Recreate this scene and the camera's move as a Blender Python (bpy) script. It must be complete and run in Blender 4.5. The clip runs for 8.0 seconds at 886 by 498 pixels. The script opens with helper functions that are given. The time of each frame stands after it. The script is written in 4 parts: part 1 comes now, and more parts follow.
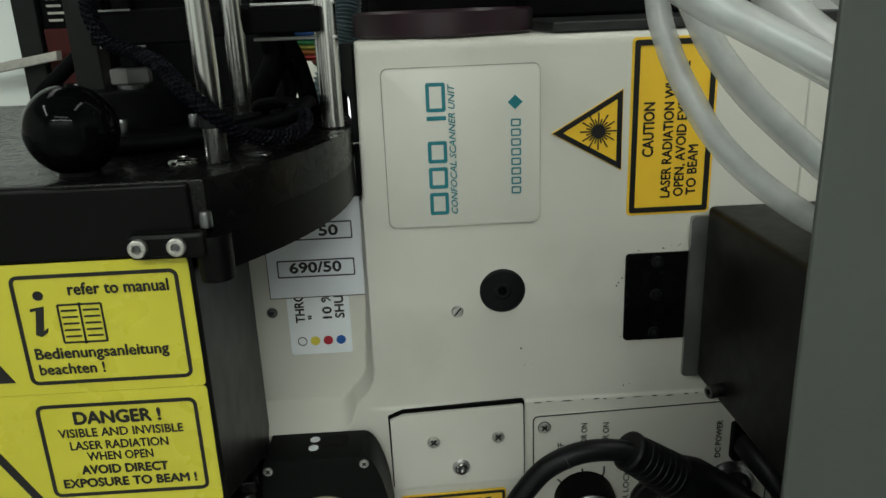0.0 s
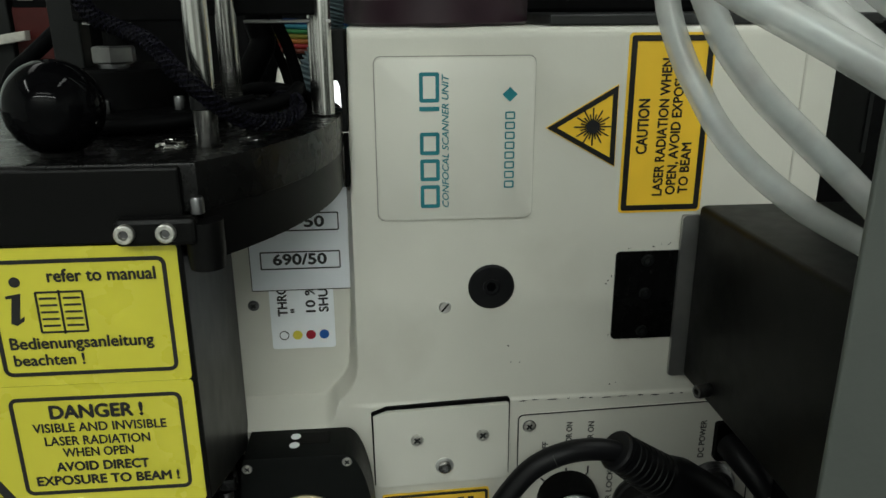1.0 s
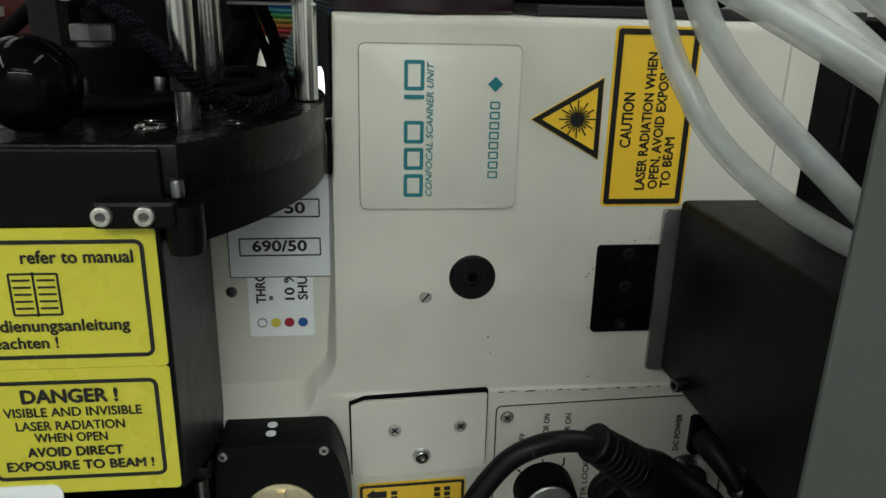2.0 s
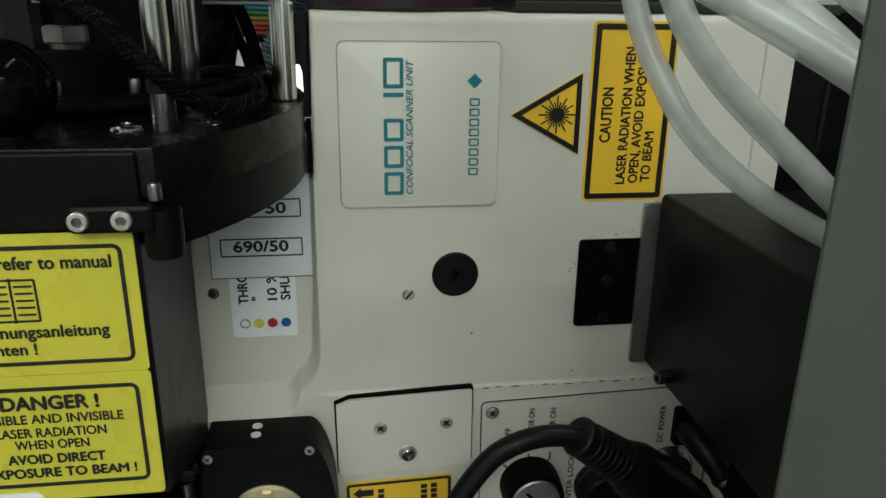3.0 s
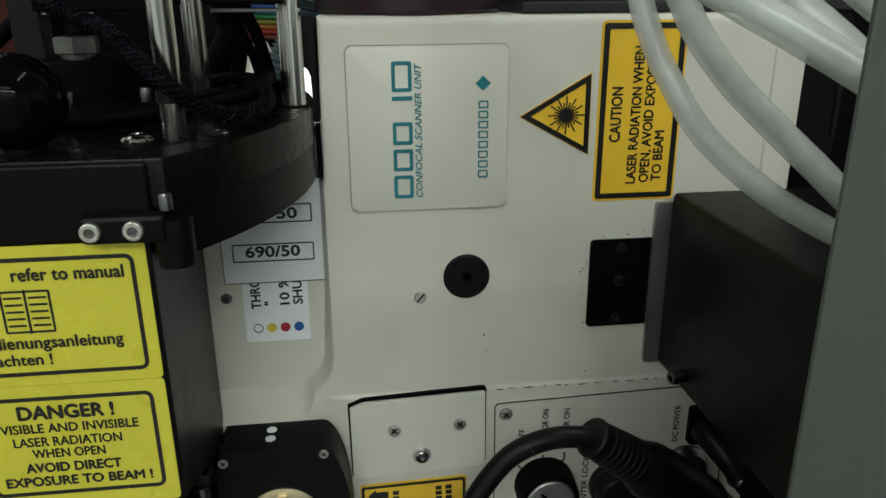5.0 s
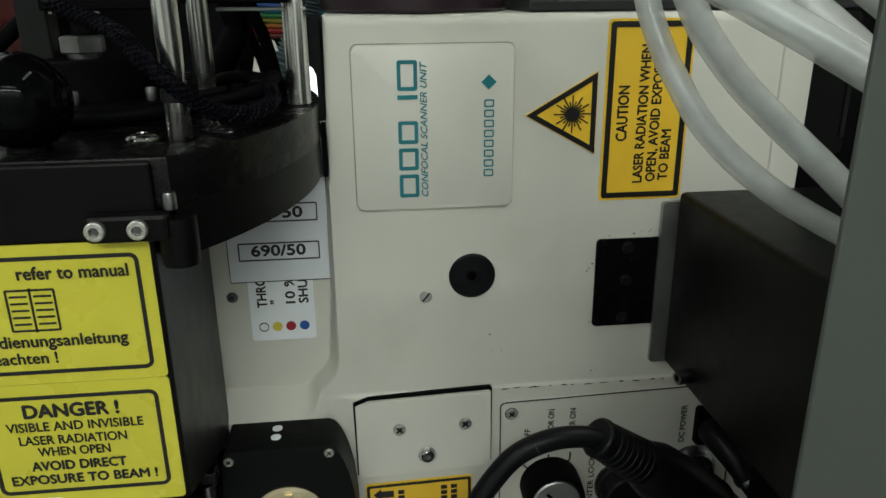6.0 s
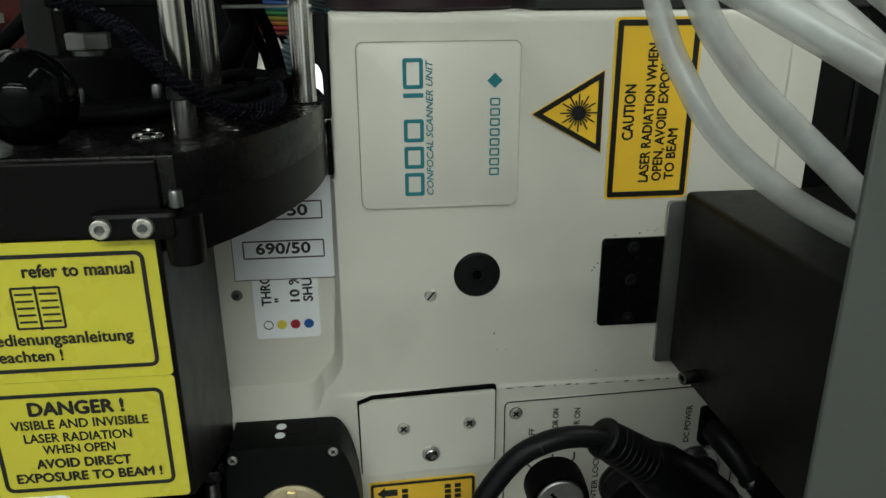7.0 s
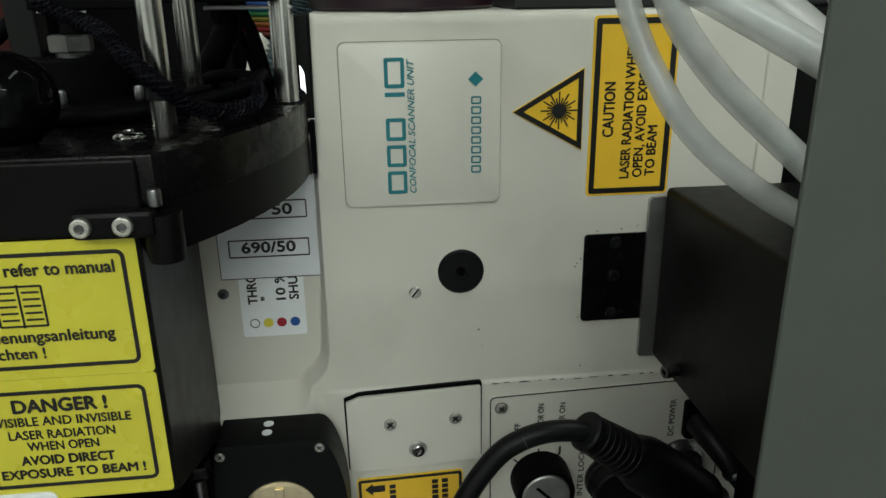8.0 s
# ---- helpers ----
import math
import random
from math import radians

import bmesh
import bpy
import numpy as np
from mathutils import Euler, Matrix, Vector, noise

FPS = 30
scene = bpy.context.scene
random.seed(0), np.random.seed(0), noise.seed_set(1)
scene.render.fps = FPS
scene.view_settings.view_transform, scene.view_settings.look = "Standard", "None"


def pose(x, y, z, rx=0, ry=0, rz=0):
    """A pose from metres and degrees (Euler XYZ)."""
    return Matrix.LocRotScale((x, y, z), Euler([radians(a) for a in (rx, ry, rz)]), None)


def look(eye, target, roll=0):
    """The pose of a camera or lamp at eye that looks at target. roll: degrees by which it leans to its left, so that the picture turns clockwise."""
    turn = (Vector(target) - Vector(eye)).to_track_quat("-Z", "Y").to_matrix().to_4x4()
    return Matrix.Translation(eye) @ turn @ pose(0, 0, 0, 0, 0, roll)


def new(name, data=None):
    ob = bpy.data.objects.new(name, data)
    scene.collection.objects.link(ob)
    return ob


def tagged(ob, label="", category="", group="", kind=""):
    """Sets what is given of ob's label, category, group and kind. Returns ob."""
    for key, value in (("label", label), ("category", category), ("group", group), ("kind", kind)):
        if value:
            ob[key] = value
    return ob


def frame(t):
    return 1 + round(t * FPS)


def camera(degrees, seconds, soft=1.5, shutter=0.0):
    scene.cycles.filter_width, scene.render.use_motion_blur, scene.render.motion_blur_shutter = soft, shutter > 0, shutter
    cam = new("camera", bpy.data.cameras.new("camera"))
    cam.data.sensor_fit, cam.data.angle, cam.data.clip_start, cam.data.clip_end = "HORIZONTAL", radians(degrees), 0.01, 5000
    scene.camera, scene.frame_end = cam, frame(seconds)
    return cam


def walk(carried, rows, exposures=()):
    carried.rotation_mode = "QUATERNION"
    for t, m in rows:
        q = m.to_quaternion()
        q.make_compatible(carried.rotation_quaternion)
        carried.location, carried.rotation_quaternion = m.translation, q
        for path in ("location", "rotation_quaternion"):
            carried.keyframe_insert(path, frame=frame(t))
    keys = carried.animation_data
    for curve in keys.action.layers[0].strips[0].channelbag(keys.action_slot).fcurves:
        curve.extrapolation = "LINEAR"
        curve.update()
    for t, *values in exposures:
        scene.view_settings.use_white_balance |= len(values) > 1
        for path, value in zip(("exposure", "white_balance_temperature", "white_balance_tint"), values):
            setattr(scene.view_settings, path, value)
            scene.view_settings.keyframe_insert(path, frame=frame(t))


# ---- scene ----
# ---------------------------------------------------------------- camera
cam = camera(61.9, 8.0, soft=1.5)
PATH = [  # seconds, eye, (yaw, pitch, roll) in degrees
    (0.0, (0.0155, 0.0032, 1.1532), (-2.136, -17.707, -2.297)),
    (0.5, (0.0097, 0.0070, 1.1515), (-3.423, -17.794, -1.447)),
    (1.0, (0.0069, 0.0090, 1.1503), (-4.933, -17.941, -0.318)),
    (1.5, (0.0052, 0.0100, 1.1493), (-5.903, -18.322, 0.974)),
    (3.0, (0.0065, 0.0107, 1.1504), (-8.016, -19.024, 0.792)),
    (3.5, (0.0068, 0.0105, 1.1507), (-8.077, -19.124, 0.502)),
    (4.0, (0.0078, 0.0105, 1.1514), (-7.736, -19.178, 0.249)),
    (5.5, (0.0076, 0.0112, 1.1522), (-6.507, -19.215, -0.562)),
    (6.0, (0.0086, 0.0114, 1.1522), (-6.228, -19.315, -0.520)),
    (6.5, (0.0086, 0.0119, 1.1522), (-6.038, -19.328, -0.462)),
    (7.0, (0.0077, 0.0123, 1.1522), (-6.031, -19.464, -0.352)),
    (7.5, (0.0084, 0.0117, 1.1518), (-5.964, -19.455, -0.197)),
    (8.0, (0.0127, 0.0087, 1.1523), (-6.200, -19.499, -0.784)),
]


def gaze(eye, yaw, pitch, roll):
    y, p = radians(yaw), radians(pitch)
    ahead = Vector((-math.sin(y) * math.cos(p), math.cos(y) * math.cos(p), math.sin(p)))
    return look(eye, Vector(eye) + ahead, roll)


walk(cam, [(t, gaze(eye, *turn)) for t, eye, turn in PATH])

# ---------------------------------------------------------------- world and lamps
world = bpy.data.worlds.new("world")
scene.world = world
world.use_nodes = True
world.node_tree.nodes["Background"].inputs["Color"].default_value = (0.5, 0.55, 0.6, 1)
world.node_tree.nodes["Background"].inputs["Strength"].default_value = 0.05
scene.view_settings.exposure = 0.0
TABLE = 0.90
CEIL = 2.70
# unseen ceiling luminaires added for light: x, y, size x, size y, watts
LAMPS = [(-0.05, -1.60, 1.20, 0.14, 5.0), (0.0, -2.15, 2.40, 0.14, 41.0), (-1.30, -0.60, 0.14, 1.20, 10.0), (0.70, 0.05, 0.14, 1.20, 4.5), (-0.95, 1.10, 0.30, 1.20, 0.8)]
for lx, ly, sx, sy, watts in LAMPS:
    lamp = bpy.data.lights.new("added_luminaire_light", "AREA")
    lamp.shape, lamp.size, lamp.size_y, lamp.energy = "RECTANGLE", sx, sy, watts
    lamp.color = (0.93, 1.0, 0.94)
    new("added_luminaire_light", lamp).matrix_world = pose(lx, ly, CEIL - 0.075)


# ---------------------------------------------------------------- materials
def material(name, color, rough=0.5, metal=0.0, vary=0.12, scale=60.0, bump=0.0, bump_scale=400.0, spec=0.5,
             stain=None, stain_scale=25.0, stain_at=0.62, transmission=0.0, ior=1.45, coat=0.0, stretch=(1, 1, 1), emit=0.0):
    m = bpy.data.materials.new(name)
    m.use_nodes = True
    nt = m.node_tree
    b = nt.nodes["Principled BSDF"]
    b.inputs["Metallic"].default_value = metal
    b.inputs["Specular IOR Level"].default_value = spec
    b.inputs["Transmission Weight"].default_value = transmission
    b.inputs["IOR"].default_value = ior
    b.inputs["Coat Weight"].default_value = coat
    tc = nt.nodes.new("ShaderNodeTexCoord")
    mp = nt.nodes.new("ShaderNodeMapping")
    mp.inputs["Scale"].default_value = stretch
    nt.links.new(tc.outputs["Object"], mp.inputs["Vector"])

    def noisy(s, detail=4.0):
        n = nt.nodes.new("ShaderNodeTexNoise")
        n.inputs["Scale"].default_value, n.inputs["Detail"].default_value = s, detail
        nt.links.new(mp.outputs["Vector"], n.inputs["Vector"])
        return n.outputs["Fac"]

    ramp = nt.nodes.new("ShaderNodeValToRGB")
    lo, hi = 1 - vary, 1 + vary
    ramp.color_ramp.elements[0].position, ramp.color_ramp.elements[1].position = 0.3, 0.7
    ramp.color_ramp.elements[0].color = (*[min(1, c * lo) for c in color], 1)
    ramp.color_ramp.elements[1].color = (*[min(1, c * hi) for c in color], 1)
    nt.links.new(noisy(scale), ramp.inputs["Fac"])
    out = ramp.outputs["Color"]
    if stain:
        cut = nt.nodes.new("ShaderNodeValToRGB")
        cut.color_ramp.elements[0].position, cut.color_ramp.elements[1].position = stain_at, stain_at + 0.14
        nt.links.new(noisy(stain_scale, 8.0), cut.inputs["Fac"])
        mix = nt.nodes.new("ShaderNodeMix")
        mix.data_type = "RGBA"
        nt.links.new(cut.outputs["Color"], mix.inputs["Factor"])
        nt.links.new(out, mix.inputs["A"])
        mix.inputs["B"].default_value = (*stain, 1)
        out = mix.outputs["Result"]
    nt.links.new(out, b.inputs["Base Color"])
    if emit:
        b.inputs["Emission Color"].default_value = (*color, 1)
        b.inputs["Emission Strength"].default_value = emit
    rr = nt.nodes.new("ShaderNodeMapRange")
    rr.inputs["To Min"].default_value, rr.inputs["To Max"].default_value = max(0.02, rough * 0.8), min(1, rough * 1.2)
    nt.links.new(noisy(scale * 2.3), rr.inputs["Value"])
    nt.links.new(rr.outputs["Result"], b.inputs["Roughness"])
    if bump:
        bp = nt.nodes.new("ShaderNodeBump")
        bp.inputs["Strength"].default_value, bp.inputs["Distance"].default_value = bump, 0.0003
        nt.links.new(noisy(bump_scale, 2.0), bp.inputs["Height"])
        nt.links.new(bp.outputs["Normal"], b.inputs["Normal"])
    return m


WHITE = material("white_enamel", (0.66, 0.65, 0.58), 0.42, vary=0.03, scale=30, bump=0.12, bump_scale=900, stain=(0.59, 0.575, 0.505), stain_scale=14, stain_at=0.56)
PLATE_WHITE = material("white_plate", (0.69, 0.68, 0.61), 0.34, vary=0.02, scale=40, bump=0.05, bump_scale=700)
BLACK = material("black_anodised", (0.0035, 0.0035, 0.0035), 0.36, vary=0.08, scale=40, bump=0.02, bump_scale=1500, spec=0.13, stain=(0.007, 0.007, 0.007), stain_scale=60, stain_at=0.64)
BLACK_MATT = material("black_matt_paint", (0.0026, 0.0026, 0.0028), 0.55, vary=0.25, scale=120, bump=0.2, bump_scale=1800, spec=0.05)
BLACK_SHEEN = material("black_satin_anodised", (0.003, 0.003, 0.003), 0.27, vary=0.3, scale=90, spec=0.20, stain=(0.022, 0.022, 0.021), stain_scale=330, stain_at=0.67)
BLACK_GLOSS = material("black_phenolic", (0.0018, 0.0018, 0.0022), 0.06, vary=0.1, spec=0.075)
HOUSING = material("black_satin_paint", (0.0062, 0.0068, 0.0068), 0.42, vary=0.15, scale=100, bump=0.12, bump_scale=1400, spec=0.22)
CHROME = material("chromed_screw", (0.46, 0.45, 0.43), 0.16, metal=1.0, vary=0.3, scale=500)
RUBBER = material("black_rubber", (0.0046, 0.0046, 0.0055), 0.42, vary=0.2, scale=150, bump=0.1, spec=0.24)
CABLE = material("black_cable_jacket", (0.0016, 0.0016, 0.0019), 0.6, vary=0.2, scale=150, bump=0.1, spec=0.05)
GREY = material("grey_paint", (0.060, 0.067, 0.061), 0.5, vary=0.05, scale=25, bump=0.15, bump_scale=800)
# lengthwise streaks paint the rods' reflections into the base colour
STEEL = material("steel_streak_reflections", (0.66, 0.64, 0.60), 0.24, metal=1.0, vary=0.62, scale=1100, stretch=(1, 1, 0.004))
SCREW = material("screw_steel", (0.68, 0.67, 0.64), 0.34, metal=1.0, vary=0.12, scale=300)
PAN_STEEL = material("pan_head_steel", (0.58, 0.57, 0.53), 0.45, metal=1.0, vary=0.25, scale=900)
ALUMINIUM = material("aluminium", (0.55, 0.55, 0.54), 0.5, metal=1.0, vary=0.1, scale=200, bump=0.1)
BRASS = material("brass", (0.70, 0.60, 0.40), 0.35, metal=1.0, vary=0.1, scale=150)
PURPLE = material("purple_anodised", (0.022, 0.008, 0.014), 0.35, vary=0.15, scale=120, spec=0.5)
CHARCOAL = material("charcoal_paint", (0.014, 0.015, 0.015), 0.45, vary=0.12, scale=100, bump=0.1)
LEMON = material("lemon_vinyl", (0.59, 0.545, 0.045), 0.28, vary=0.04, scale=30, coat=0.2)
AMBER = material("amber_vinyl", (0.92, 0.58, 0.045), 0.35, vary=0.04, scale=40)
BOX_PAINT = material("black_box_paint", (0.0028, 0.0030, 0.0028), 0.44, vary=0.2, scale=70, bump=0.08, bump_scale=1600, spec=0.16)
MOUNT = material("black_mount_anodised", (0.0035, 0.0042, 0.0040), 0.44, vary=0.15, scale=100, bump=0.12, bump_scale=1400, spec=0.14)
DARK_STEEL = material("dark_steel", (0.16, 0.16, 0.165), 0.30, metal=1.0, vary=0.3, scale=300)
LIT = material("lit_panel", (0.95, 0.98, 1.0), 0.5, emit=1.6)
INK = material("black_ink", (0.012, 0.012, 0.012), 0.4, vary=0.1)
TEAL = material("teal_ink", (0.015, 0.20, 0.235), 0.4, vary=0.05)
DULL_METAL = material("dull_bracket_metal", (0.18, 0.18, 0.175), 0.48, metal=0.9, vary=0.25, scale=120, bump=0.15, bump_scale=500)
BRACKET_METAL = material("worn_aluminium", (0.38, 0.38, 0.37), 0.36, metal=0.85, vary=0.2, scale=60, bump=0.1, bump_scale=500, stain=(0.46, 0.46, 0.44), stain_scale=35, stain_at=0.58)
# grey for the shadow line painted round the name plate
EDGE_SHADE = material("edge_shade", (0.30, 0.295, 0.26), 0.7, vary=0.3, scale=120)
DIRT = material("seam_dirt", (0.36, 0.35, 0.31), 0.7, vary=0.15, scale=200)
PAPER = material("white_paper", (0.88, 0.91, 0.93), 0.5, vary=0.03, scale=80)
SILVER_LABEL = material("pale_label_film", (0.80, 0.83, 0.87), 0.4, vary=0.03)
RED = material("red_plastic", (0.045, 0.007, 0.006), 0.4, spec=0.2)
BLUE = material("blue_ink", (0.01, 0.10, 0.38), 0.4)
YELLOW_INK = material("yellow_ink", (0.82, 0.70, 0.08), 0.4)
RED_INK = material("red_ink", (0.40, 0.012, 0.03), 0.4)
HOSE = material("milky_tubing", (0.70, 0.72, 0.68), 0.20, vary=0.10, scale=140, spec=0.5, coat=0.5)
# the bore's bluish tint stands in for light refracted in the tubing
BORE = material("tubing_bore_refraction_tint", (0.50, 0.57, 0.60), 0.22, vary=0.28, scale=110, spec=0.4, stain=(0.50, 0.46, 0.47), stain_scale=90, stain_at=0.5)
BORE.node_tree.nodes["Principled BSDF"].inputs["Alpha"].default_value = 0.70
HOSE.node_tree.nodes["Principled BSDF"].inputs["Alpha"].default_value = 0.48
HOSE.node_tree.nodes["Principled BSDF"].inputs["Coat Roughness"].default_value = 0.28
BRAID_A = material("braid_black", (0.0014, 0.0014, 0.0022), 0.6, vary=0.3, scale=300, spec=0.06)
BRAID_B = material("braid_grey", (0.0040, 0.0036, 0.0078), 0.5, vary=0.4, scale=300, spec=0.10)
TUBE_BLUE = material("blue_grey_plastic", (0.12, 0.17, 0.19), 0.35)
WALL = material("wall_paint", (0.72, 0.73, 0.71), 0.8, vary=0.05, scale=3, bump=0.1, bump_scale=200)
FLOOR = material("floor_vinyl", (0.40, 0.40, 0.38), 0.5, vary=0.12, scale=8)
CEILING = material("ceiling_board", (0.38, 0.38, 0.37), 0.9, vary=0.03, scale=6, bump=0.2, bump_scale=150)
TABLE_TOP = material("table_steel", (0.22, 0.22, 0.22), 0.45, metal=0.6, vary=0.1, scale=60)
CASE = material("pale_case", (0.70, 0.74, 0.70), 0.5, vary=0.03, scale=12)
DIFFUSER = material("lamp_diffuser", (1.0, 0.99, 0.95), 0.6, emit=1.5)


# ---------------------------------------------------------------- builders
def part(name, bm, mat, parent=None, label="", smooth=False):
    me = bpy.data.meshes.new(name)
    bmesh.ops.recalc_face_normals(bm, faces=bm.faces)
    if smooth:
        for f in bm.faces:
            f.smooth = True
        for e in bm.edges:
            e.smooth = not (len(e.link_faces) == 2 and e.calc_face_angle(0) > 0.6)
    bm.to_mesh(me)
    bm.free()
    me.materials.append(mat)
    ob = new(name, me)
    if parent is not None:
        ob.parent = parent
        ob.matrix_parent_inverse = world_of(parent).inverted()
    if label:
        ob["label"] = label
    return ob


def world_of(ob):
    m = ob.matrix_basis.copy()
    while ob.parent:
        m = ob.parent.matrix_basis @ ob.matrix_parent_inverse @ m
        ob = ob.parent
    return m


def thing(name, base, label, category, group="", kind=""):
    e = new(name)
    e.empty_display_size = 0.02
    e.matrix_basis = Matrix.Translation(base)
    return tagged(e, label, category, group, kind)


def box(bm, x0, x1, y0, y1, z0, z1, bev=0.0, seg=2):
    v = [bm.verts.new((x, y, z)) for x in (x0, x1) for y in (y0, y1) for z in (z0, z1)]
    fs = [bm.faces.new([v[i] for i in q]) for q in ((0, 1, 3, 2), (4, 6, 7, 5), (0, 4, 5, 1), (2, 3, 7, 6), (0, 2, 6, 4), (1, 5, 7, 3))]
    if bev:
        es = list({e for f in fs for e in f.edges})
        bmesh.ops.bevel(bm, geom=es, offset=bev, segments=seg, profile=0.5, affect="EDGES")
    return bm


def one_box(*a, **k):
    return box(bmesh.new(), *a, **k)


def axes_for(d):
    d = Vector(d).normalized()
    u = d.orthogonal().normalized()
    return d, u, d.cross(u)


def lathe(bm, profile, origin, axis, seg=28, inner=0):
    """Turned shape: (radius, height) from the base up along axis."""
    d, u, w = axes_for(axis)
    o = Vector(origin)
    rings = []
    for r, h in profile:
        if r < 1e-6:
            rings.append([bm.verts.new(o + d * h)])
        else:
            rings.append([bm.verts.new(o + d * h + (u * math.cos(a) + w * math.sin(a)) * r) for a in (2 * math.pi * k / seg for k in range(seg))])
    for a, b in zip(rings, rings[1:]):
        for k in range(seg):
            j = (k + 1) % seg
            if len(a) == 1 and len(b) == 1:
                continue
            if len(a) == 1:
                bm.faces.new((a[0], b[k], b[j]))
            elif len(b) == 1:
                bm.faces.new((a[k], a[j], b[0]))
            else:
                bm.faces.new((a[k], a[j], b[j], b[k]))
    if len(rings[0]) > 1:
        bm.faces.new(rings[0][::-1])
    if len(rings[-1]) > 1:
        bm.faces.new(rings[-1])
    return bm


def turned(profile, origin, axis, seg=28):
    return lathe(bmesh.new(), profile, origin, axis, seg)


def rrect(x0, x1, z0, z1, r, n=5):
    pts = []
    for cx, cz, a0 in ((x1 - r, z1 - r, 0), (x0 + r, z1 - r, 90), (x0 + r, z0 + r, 180), (x1 - r, z0 + r, 270)):
        for k in range(n + 1):
            a = radians(a0 + 90 * k / n)
            pts.append((cx + r * math.cos(a), cz + r * math.sin(a)))
    return pts


def slab(bm, pts, y0, y1, bev=0.0):
    """An outline in x and z, from its back at y1 to its front at y0."""
    a = [bm.verts.new((x, y0, z)) for x, z in pts]
    b = [bm.verts.new((x, y1, z)) for x, z in pts]
    n = len(pts)
    front = bm.faces.new(a)
    bm.faces.new(b[::-1])
    for k in range(n):
        bm.faces.new((a[k], b[k], b[(k + 1) % n], a[(k + 1) % n]))
    if bev:
        bmesh.ops.bevel(bm, geom=list(front.edges), offset=bev, segments=2, profile=0.5, affect="EDGES")
    return bm


def ring(bm, outer, inner, y0, y1):
    n = len(outer)
    vs = [[bm.verts.new((x, y, z)) for x, z in loop] for loop, y in ((outer, y0), (inner, y0), (outer, y1), (inner, y1))]
    for k in range(n):
        j = (k + 1) % n
        for p, q in ((0, 1), (1, 3), (3, 2), (2, 0)):
            bm.faces.new((vs[p][k], vs[p][j], vs[q][j], vs[q][k]))
    return bm


def lean(pts, x0=0.0597, z0=0.9940, degrees=1.5):
    """An outline turned a little about (x0, z0)."""
    c, s = math.cos(radians(degrees)), math.sin(radians(degrees))
    return [(x0 + (x - x0) * c - (z - z0) * s * 0.2, z0 + (z - z0) * c + (x - x0) * s) for x, z in pts]


def border(x0, x1, z0, z1, r, stroke, y, thick=0.0002):
    return ring(bmesh.new(), rrect(x0, x1, z0, z1, r), rrect(x0 + stroke, x1 - stroke, z0 + stroke, z1 - stroke, max(r - stroke, 0.0001)), y - thick, y)


def smooth_path(pts, n=10):
    """A smooth curve through the points, even where they are unevenly spaced."""
    pts = [Vector(p) for p in pts]
    ext = [2 * pts[0] - pts[1], *pts, 2 * pts[-1] - pts[-2]]
    out = []
    for i in range(1, len(ext) - 2):
        p0, p1, p2, p3 = ext[i - 1:i + 3]
        a, b, c = [max(1e-6, (q - p).length) ** 0.5 for p, q in ((p0, p1), (p1, p2), (p2, p3))]
        m1 = (p2 - p1) + b * ((p1 - p0) / a - (p2 - p0) / (a + b))
        m2 = (p2 - p1) + b * ((p3 - p2) / c - (p3 - p1) / (b + c))
        for k in range(n):
            t = k / n
            out.append((2 * t ** 3 - 3 * t * t + 1) * p1 + (t ** 3 - 2 * t * t + t) * m1 + (3 * t * t - 2 * t ** 3) * p2 + (t ** 3 - t * t) * m2)
    out.append(pts[-1])
    return out


def sweep(bm, path, radius, seg=16, ends=True):
    """A round tube along a path; radius is a number or a function of the share of its length."""
    rad = radius if callable(radius) else (lambda s: radius)
    d = (path[1] - path[0]).normalized()
    u = d.orthogonal().normalized()
    rings = []
    for i, p in enumerate(path):
        d = (path[min(i + 1, len(path) - 1)] - path[max(i - 1, 0)]).normalized()
        u = (u - d * u.dot(d)).normalized()
        w = d.cross(u)
        r = rad(i / (len(path) - 1))
        rings.append([bm.verts.new(p + (u * math.cos(2 * math.pi * k / seg) + w * math.sin(2 * math.pi * k / seg)) * r) for k in range(seg)])
    for a, b in zip(rings, rings[1:]):
        for k in range(seg):
            bm.faces.new((a[k], a[(k + 1) % seg], b[(k + 1) % seg], b[k]))
    if ends:
        bm.faces.new(rings[0][::-1])
        bm.faces.new(rings[-1])
    return bm


def tube(pts, radius, seg=16, n=10):
    return sweep(bmesh.new(), smooth_path(pts, n), radius, seg)


def glyphs(text, shear=0.0):
    cu = bpy.data.curves.new("print", "FONT")
    cu.body, cu.size, cu.shear, cu.resolution_u = text, 1.0, shear, 3
    ob = bpy.data.objects.new("print", cu)
    scene.collection.objects.link(ob)
    me = bpy.data.meshes.new_from_object(ob.evaluated_get(bpy.context.evaluated_depsgraph_get()))
    bpy.data.objects.remove(ob)
    return me


def cap_height():
    me = glyphs("H")
    zs = [v.co.y for v in me.vertices]
    return max(zs) - min(zs), min(zs)


CAP, BASE = cap_height()


